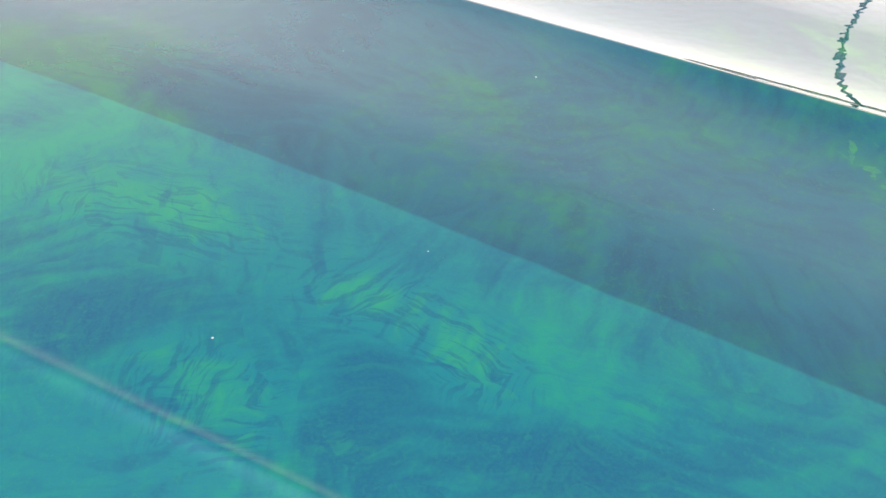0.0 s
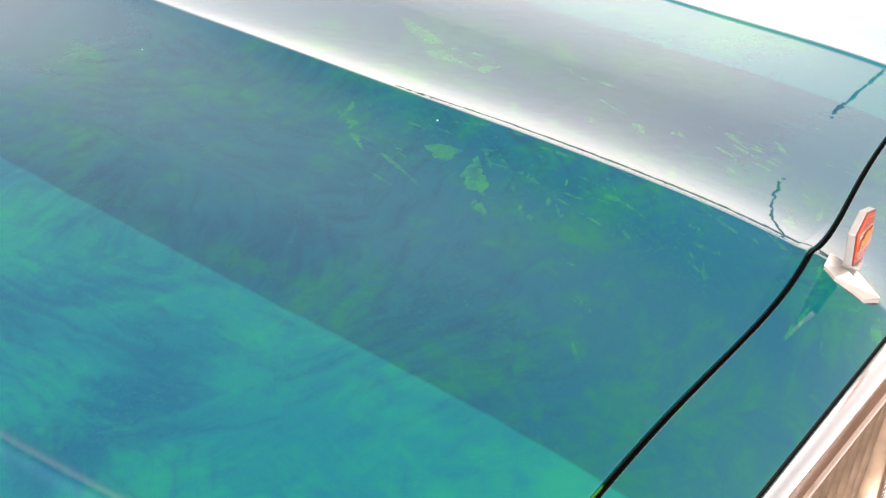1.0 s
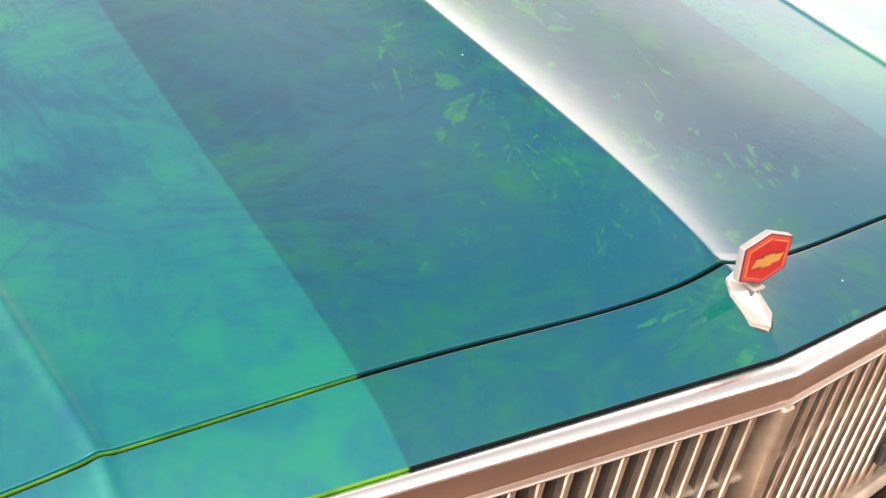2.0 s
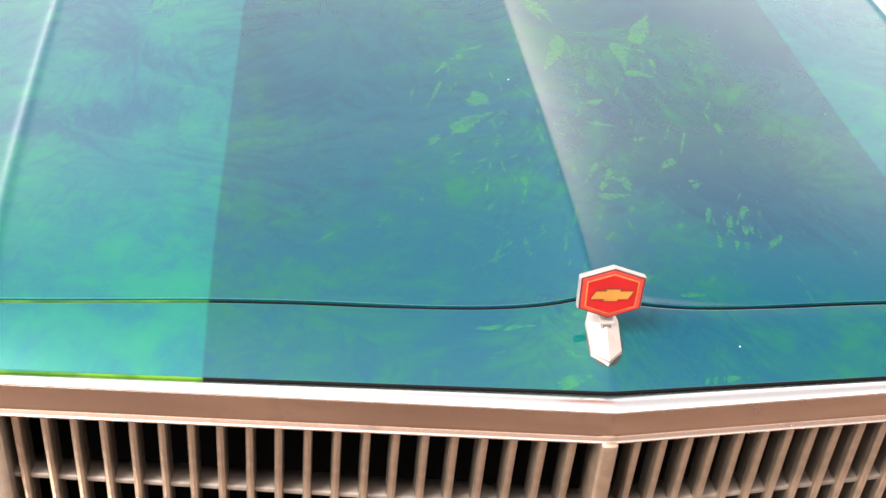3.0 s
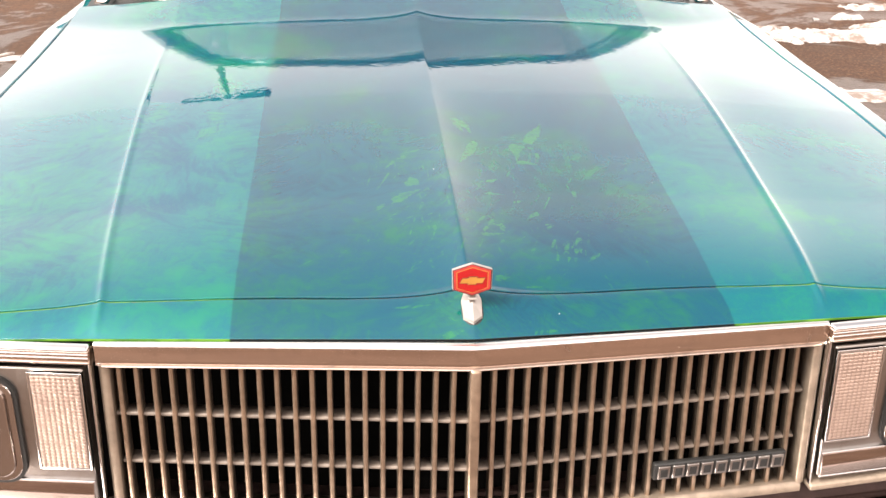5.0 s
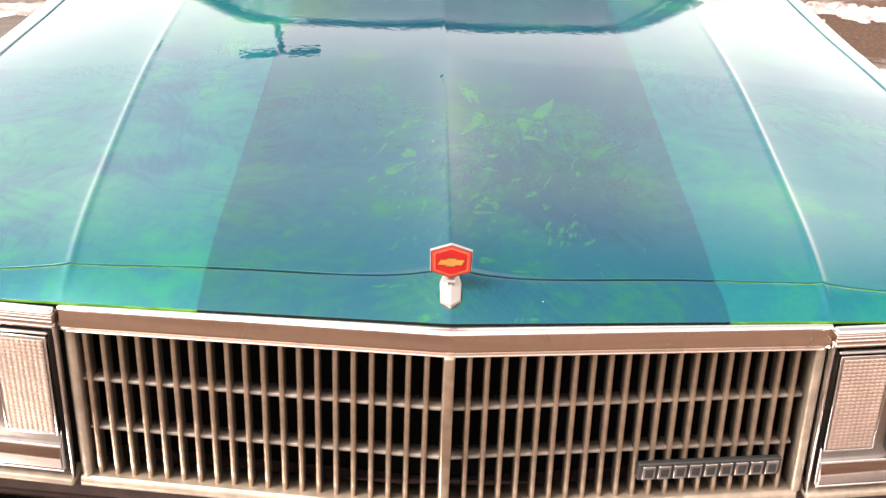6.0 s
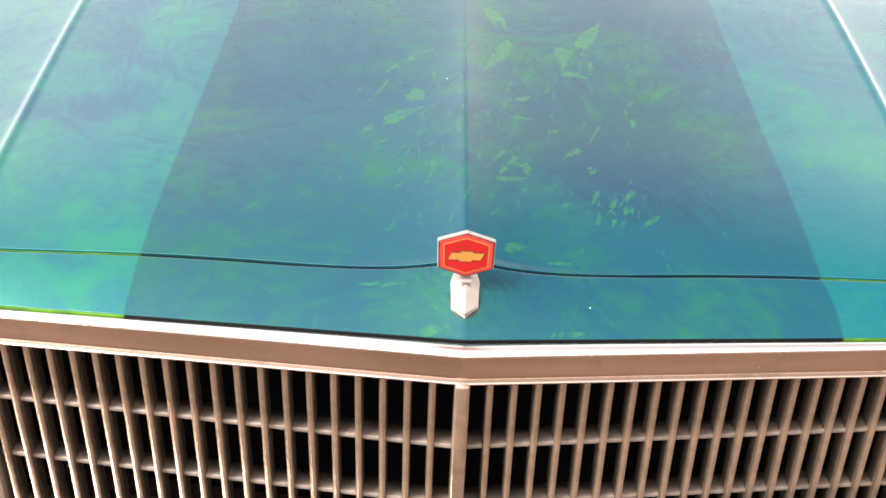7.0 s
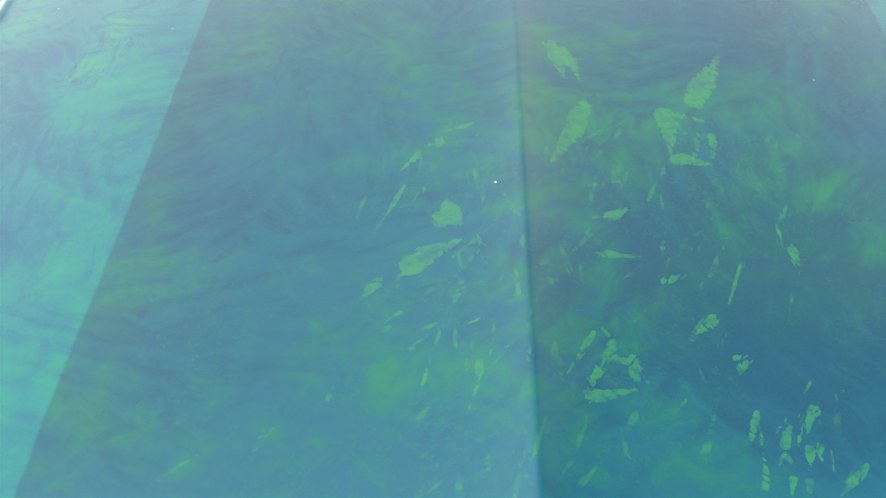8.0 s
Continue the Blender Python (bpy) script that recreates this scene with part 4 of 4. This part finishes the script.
def lamp_unit(s):
    """Bright frame with a ribbed parking lamp and a rectangular headlamp."""
    unit = new("lamp_unit")
    unit.parent = car
    unit.location.z = 0.003
    tagged(unit, "bright lamp frame with parking lamp and headlamp")
    turn = Matrix.Translation((s * 0.4565, lamp_y(0.4565, 0.68), 0)) @ Matrix.Rotation(s * math.atan(0.13), 4, "Z") @ Matrix.Rotation(0.05, 4, "X") @ Matrix(((1, 0, (0.045 if s < 0 else -0.075), 0), (0, 1, 0, 0), (0, 0, 1, 0), (0, 0, 0, 1)))
    def blk(name, lo, hi, bev, mat, parent=unit, label=""):
        a, b = (s * lo[0], lo[1], lo[2] - 0.68), (s * hi[0], hi[1], hi[2] - 0.68)
        l, h = tuple(min(p, q) for p, q in zip(a, b)), tuple(max(p, q) for p, q in zip(a, b))
        return part(name, boxed(l, h, bev, Matrix.Translation((0, 0, 0.68)) @ turn), mat, parent, label)
    blk("top_trim", (0.002, -0.0125, 0.8035), (0.36, 0.002, 0.8097), 0.0028, CHROME, unit, "bright rounded top edge")
    blk("top_step", (0.002, -0.011, 0.7900), (0.36, 0.02, 0.8045), 0.0015, TRIM, unit, "smooth bright band above the lamps")
    blk("top_ledge", (0.002, -0.0125, 0.7870), (0.36, 0.03, 0.7905), 0.0014, TRIM, unit, "thin bright line above the lamps")
    blk("side_trim", (0.0025, -0.007, 0.548), (0.0052, 0.004, 0.7875), 0.0009, CHROME, unit, "thin bright edge")
    blk("foot_trim", (0.002, -0.012, 0.546), (0.36, 0.03, 0.5565), 0.003, RAIL)
    blk("outer_trim", (0.345, -0.006, 0.556), (0.36, 0.03, 0.786), 0.003, TRIM)
    # the recess's shade is put into the colour of its back
    blk("recess", (0.004, 0.022, 0.557), (0.346, 0.03, 0.786), 0.001, VOID, unit, "back of the recess, black in place of shade")
    inner = blk("inner_plate", (0.0125, -0.006, 0.566), (0.342, 0.026, 0.7765), 0.003, DULL, unit, "silver plate round the lamps")
    for lo, hi in (((0.0128, 0.6285), (0.0150, 0.7735)), ((0.0775, 0.6285), (0.0797, 0.7735)), ((0.0150, 0.7712), (0.0775, 0.7735)), ((0.0150, 0.6280), (0.0775, 0.6302))):
        blk("lens_rim", (lo[0], -0.0118, lo[1]), (hi[0], 0.0, hi[1]), 0.0006, CHROME, unit, "thin bright rim round the parking lamp")
    for z in (0.7945, 0.7995):
        blk("top_rib", (0.002, -0.0122, z), (0.36, 0.0, z + 0.0022), 0.0008, CHROME, unit, "fine bright rib")
    for z in (0.6065, 0.5668):
        blk("foot_line", (0.0135, -0.0095, z), (0.338, 0.0, z + 0.0024), 0.0008, CHROME, unit, "thin bright line")
    blk("foot_plate", (0.016, -0.0085, 0.570), (0.335, 0.006, 0.606), 0.0012, STRIP, unit, "smoky reflecting strip below the lamps")
    lamp = blk("parking_lamp", (0.0150, -0.010, 0.630), (0.0775, 0.008, 0.771), 0.002, AMBER, unit, "ribbed clear parking lamp over a pale amber reflector")
    # ribs of the lens: a grid of small pillows
    def pillows(U, V):
        x = 0.0165 + 0.0595 * U
        z = 0.632 + 0.137 * V - 0.68
        h = 0.0018 * (0.5 * np.abs(np.sin(U * math.pi * 9)) ** 0.7 + 0.5 * np.abs(np.sin(V * math.pi * 26)) ** 0.7)
        P = np.stack([s * x, -0.0115 - h, z, np.ones_like(x)], -1) @ np.array(Matrix.Translation((0, 0, 0.68)) @ turn).T
        return P[..., 0], P[..., 1], P[..., 2]
    linked("lens", sheet(pillows, np.linspace(0, 1, 73), np.linspace(0, 1, 209)), PRISM, lamp, "clear ribbed lens")
    # rectangular headlamp with round corners
    def rounded(x0, x1, z0, z1, r, n=6):
        pts = []
        for cx, cz, a0 in ((x1 - r, z1 - r, 0), (x0 + r, z1 - r, 90), (x0 + r, z0 + r, 180), (x1 - r, z0 + r, 270)):
            pts += [(cx + r * math.cos(radians(a0 + 90 * k / n)), cz + r * math.sin(radians(a0 + 90 * k / n))) for k in range(n + 1)]
        return pts
    place = Matrix.Translation((0, 0, 0.68)) @ turn @ Matrix.Diagonal((s, 1, 1, 1)) @ Matrix.Translation((0, 0, -0.68))
    head = part("headlamp", extruded(rounded(0.096, 0.318, 0.604, 0.766, 0.03), -0.012, 0.01, 0.0, place), BLACK, unit, "headlamp in a dark seal", False)
    part("retainer", extruded(rounded(0.100, 0.314, 0.608, 0.762, 0.027), -0.014, 0.006, 0.0015, place), SILVER, head, "", False)
    part("headlamp_glass", extruded(rounded(0.108, 0.306, 0.616, 0.754, 0.022), -0.018, 0.0, 0.002, place), SILVER, head, "pale headlamp glass", False)
    part("screw", tube([place @ Vector((0.0085, 0.02, 0.778)), place @ Vector((0.0085, 0.012, 0.778))], [0.004, 0.004], 8), SILVER, unit)


for side in (-1, 1):
    lamp_unit(side)

# black blocks added behind the joints between grille and lamps, for the shade there
for s in (-1, 1):
    part("joint_shade_block", boxed((s * 0.463 - 0.012, 0.075, 0.545), (s * 0.463 + 0.012, 0.12, 0.80), 0.002), VOID, car)


# ---- bumper ----
def bumper():
    prof = [(0.035, 0.505), (-0.035, 0.512), (-0.085, 0.508), (-0.105, 0.496), (-0.112, 0.475), (-0.110, 0.405), (-0.095, 0.36), (-0.06, 0.345), (0.02, 0.345)]
    k = range(len(prof))
    def place(U, V):
        x = U * 0.90
        a = np.sqrt(x * x + 0.01 ** 2)
        bend = 0.10 * a + 0.25 * np.clip(a - 0.72, 0, 1) ** 1.6 * 3
        return x, np.interp(V, k, [p[0] for p in prof]) + bend, np.interp(V, k, [p[1] for p in prof]) + 0 * U
    b = linked("bumper", sheet(place, np.linspace(-1, 1, 90), np.linspace(0, len(prof) - 1, 33), (0, 0.012, 0)), BUMPER, car, "dirty chrome front bumper")
    strip = sheet(lambda U, V: (U * 0.86, -0.113 + 0.10 * np.abs(U * 0.86) + 0.25 * np.clip(np.abs(U * 0.86) - 0.72, 0, 1) ** 1.6 * 3 - 0.012 * np.sin(V * math.pi), 0.42 + 0.035 * V), np.linspace(-1, 1, 60), np.linspace(0, 1, 7), (0, 0.012, 0))
    linked("rub_strip", strip, RUBBER, b, "black rubber strip")
    filler = sheet(lambda U, V: (U * 0.86, 0.02 + 0.11 * np.abs(U * 0.86) + 0.045 * V, 0.512 + 0.034 * V), np.linspace(-1, 1, 40), np.linspace(0, 1, 4), (0, 0.006, -0.01))
    linked("bumper_filler", filler, GRIME, car, "dark rubber filler between bumper and grille")
    part("valance", boxed((-0.80, 0.10, 0.25), (0.80, 0.13, 0.545), 0.01), VOID, car)


bumper()


# ---- hood ornament ----
def ornament():
    o = new("hood_ornament")
    o.parent = car
    tagged(o, "upright red six-sided badge on a pale metal foot")
    hexa = lambda k: [(0.0, 0.0212), (0.0243, 0.0133), (0.0236, -0.0125), (0.0, -0.0208), (-0.0236, -0.0125), (-0.0243, 0.0133)]
    grow = lambda f: [(x * f, z * f) for x, z in hexa(0)]
    P = Matrix.Translation((-0.0008, 0.047, 0.8805)) @ Matrix.Rotation(radians(-4), 4, "X")
    part("badge_shell", extruded(grow(1.0), -0.0035, 0.0022, 0.0010, P), SHELL, o, "bright badge rim", False)
    part("badge_edge", extruded(grow(0.965), -0.0040, 0.0, 0.0, P), DARKLINE, o, "", False)
    part("badge_border", extruded(grow(0.915), -0.0044, 0.0, 0.0003, P), ROSE, o, "red enamel face", False)
    part("badge_line", extruded(grow(0.79), -0.0047, 0.0, 0.0, P), GOLD, o, "", False)
    part("badge_field", extruded(grow(0.755), -0.0050, 0.0, 0.0002, P), RED, o, "red enamel field", False)
    mark = lambda e: [(-0.0150 - e, -0.0030 - e), (-0.0052 - e, -0.0030 - e), (-0.0056 - e, -0.0046 - e), (0.0042 + e, -0.0046 - e), (0.0046 + e, -0.0030 - e), (0.0118 + e * 0.6, -0.0030 - e),
                      (0.0150 + e, 0.0030 + e), (0.0052 + e, 0.0030 + e), (0.0056 + e, 0.0046 + e), (-0.0042 - e, 0.0046 + e), (-0.0046 - e, 0.0030 + e), (-0.0118 - e * 0.6, 0.0030 + e)]
    part("badge_mark_rim", extruded(mark(0.0007), -0.0055, 0.0, 0.0, P), DARKLINE, o, "", False)
    part("badge_mark", extruded(mark(0.0), -0.0060, 0.0, 0.0, P), GOLD, o, "plain gold bar with a broader middle", False)
    # foot: a pointed wedge along the ridge
    bm = bmesh.new()
    pl = [(0.0, 0.0225), (0.0122, 0.032), (0.0132, 0.054), (0.0095, 0.064), (-0.0095, 0.064), (-0.0135, 0.054), (-0.0124, 0.0305)]
    hz = lambda x, y: float(header_z(np.array([x]), np.array([y]))[0])
    low = [bm.verts.new((x, y, hz(x, y) - 0.004)) for x, y in pl]
    up = [bm.verts.new((x * 0.92, y + 0.0005, hz(x, y) + 0.003)) for x, y in pl]
    r0, r1, r2 = bm.verts.new((0, 0.0225, hz(0, 0.0225) + 0.005)), bm.verts.new((0, 0.044, hz(0, 0.044) + 0.0095)), bm.verts.new((0, 0.064, hz(0, 0.064) + 0.008))
    n = len(pl)
    for k in range(n):
        bm.faces.new((low[k], low[(k + 1) % n], up[(k + 1) % n], up[k]))
    bm.faces.new((up[0], up[1], r0)), bm.faces.new((up[1], up[2], r1, r0)), bm.faces.new((up[2], up[3], r2, r1)), bm.faces.new((up[3], up[4], r2))
    bm.faces.new((up[4], up[5], r1, r2)), bm.faces.new((up[5], up[6], r0, r1)), bm.faces.new((up[6], up[0], r0))
    bmesh.ops.recalc_face_normals(bm, faces=bm.faces[:])
    part("foot", bm, PALE, o, "pale metal foot with a centre edge", False)
    part("collar", boxed((-0.0055, 0.0405, 0.855), (0.0055, 0.0535, 0.8575), 0.0008), PALE, o, "", False)
    part("neck", boxed((-0.0038, 0.043, 0.846), (0.0038, 0.052, 0.864), 0.0010), PEWTER, o, "", False)
    seat = sheet(lambda U, V: (np.cos(U) * 0.0136 * (0.4 + 0.6 * V), 0.041 + np.sin(U) * 0.0185 * (0.4 + 0.6 * V), header_z(np.cos(U) * 0.0136 * (0.4 + 0.6 * V), 0.041 + np.sin(U) * 0.0185 * (0.4 + 0.6 * V)) + 0.0012 * (1 - V)), np.linspace(0, 2 * math.pi, 25), np.linspace(0, 1, 4))
    linked("gasket", seat, BLACK, o)


ornament()

# ---- ground, snow and distance ----
def ground_z(x, y):
    d = np.sqrt(x * x + y * y)
    return 0.012 * np.sin(x * 1.7 + 0.6 * np.sin(y)) * np.sin(y * 1.3) * np.clip((d - 2.5) / 3, 0, 1)


coords = np.concatenate([-np.geomspace(1500, 12.4, 30), np.linspace(-12, 12, 121), np.geomspace(12.4, 1500, 30)])
tagged(linked("ground", sheet(lambda U, V: (U, V, ground_z(U, V)), coords, coords), GROUND), "brown muddy ground with worn asphalt and damp patches", "ground", kind="structure")


def snow_patch(cx, cy, rx, ry, h, seed, turn=0.0):
    """A low ragged sheet of old snow, thinning out to nothing at its edges."""
    def place(U, V):
        x0, y0 = U * rx * 1.5, V * ry * 1.5
        x, y = cx + x0 * math.cos(turn) - y0 * math.sin(turn), cy + x0 * math.sin(turn) + y0 * math.cos(turn)
        rough = np.vectorize(lambda a, b: noise.fractal(Vector((a * 2.2, b * 4.0, seed * 3.1)), 0.9, 2.0, 5) + 0.5 * noise.noise(Vector((a * 14, b * 16, seed))))(x, y)
        k = 0.8 - np.sqrt(U ** 2 + V ** 2) * 1.25 + 0.85 * rough
        return x, y, ground_z(x, y) + np.where(k > 0, 0.5 * h * (1 - np.exp(-2.5 * k)) + 0.004 * np.minimum(k * 12, 1), -0.03 + 0.03 * np.maximum(1 + k * 4, 0)) - 0.003
    return tagged(linked("snow_patch", sheet(place, np.linspace(-1, 1, 90), np.linspace(-1, 1, 60)), SNOW), "dirty white patch of old snow on brown ground", "snow", "snow patches")


for k, row in enumerate(((3.35, 5.2, 1.0, 0.24, 0.10, 0.12), (4.6, 5.6, 1.1, 0.4, 0.12, -0.1), (2.35, 5.25, 0.35, 0.09, 0.04, 0.0), (2.5, 3.75, 0.42, 0.17, 0.025, -0.35), (2.55, 3.2, 0.45, 0.12, 0.03, 0.5),
                         (-2.9, 6.2, 0.3, 0.10, 0.03, 0.2), (-4.3, 7.6, 0.9, 0.2, 0.05, 0.0), (-2.35, 4.6, 0.35, 0.16, 0.03, 0.4), (3.6, 7.4, 1.3, 0.2, 0.06, 0.05), (2.9, 6.6, 0.35, 0.06, 0.03, 0.0))):
    snow_patch(*row[:5], 11 + k, row[5])


def street_lamp(x, y, h):
    """A tall pole with two broad lamp heads on short arms."""
    lamp = thing("street_lamp", "tall dark steel pole with two broad lamp heads", "street lamp", at=(x, y, 0))
    part("pole", tube([(0, 0, 0), (0, 0, h * 0.5), (0, 0, h)], [0.16, 0.13, 0.10], 12), STEEL, lamp)
    part("pole_base", boxed((-0.35, -0.35, -0.05), (0.35, 0.35, 0.35), 0.05), STEEL, lamp)
    for s in (-1, 1):
        part("arm", tube([(0, 0, h - 0.1), (s * 0.3, 0, h + 0.02)], [0.07, 0.06], 8), STEEL, lamp)
        part("lamp_head", boxed((s * 0.84 - 0.60, -0.3, h - 0.26), (s * 0.84 + 0.60, 0.3, h + 0.20), 0.10), STEEL, lamp, "broad flat lamp head")


street_lamp(-5.0, 27.0, 12.7)


def utility_pole(x, y, h):
    """A plain leaning pole with a short cross-arm and insulators."""
    pole = thing("utility_pole", "weathered dark utility pole with a short cross-arm", "utility pole", at=(x, y, 0))
    part("pole", tube([(0, 0, -0.2), (0.1, 0, h * 0.5), (0.15, 0, h)], [0.11, 0.095, 0.08], 12), STEEL, pole)
    part("cross_arm", boxed((-0.8, -0.06, h - 0.75), (1.1, 0.06, h - 0.6), 0.02), STEEL, pole)
    for k in (-0.65, -0.25, 0.55, 0.95):
        part("insulator", tube([(k, 0, h - 0.6), (k, 0, h - 0.42)], [0.05, 0.035], 8), STEEL, pole)


utility_pole(28.0, 3.4, 13.0)


def far_woods():
    """A low ragged line of bare woods along the horizon."""
    rng = np.random.RandomState(3)
    a = np.linspace(0, 2 * math.pi, 721)
    h = 4 + 2 * np.sin(a * 5) + 1.5 * np.sin(a * 13 + 1) + rng.uniform(-0.8, 0.8, 721)
    h[-1] = h[0]
    hh = np.clip(h, 1.5, 12)
    ob = linked("woods_backdrop", sheet(lambda U, V: (260 * np.cos(U), 260 * np.sin(U), -2 + (np.interp(U, a, hh) + 2) * V), a, np.linspace(0, 1, 3)), WOODS)
    tagged(ob, "low dark line of bare woods on the horizon", "woods", kind="structure")


far_woods()
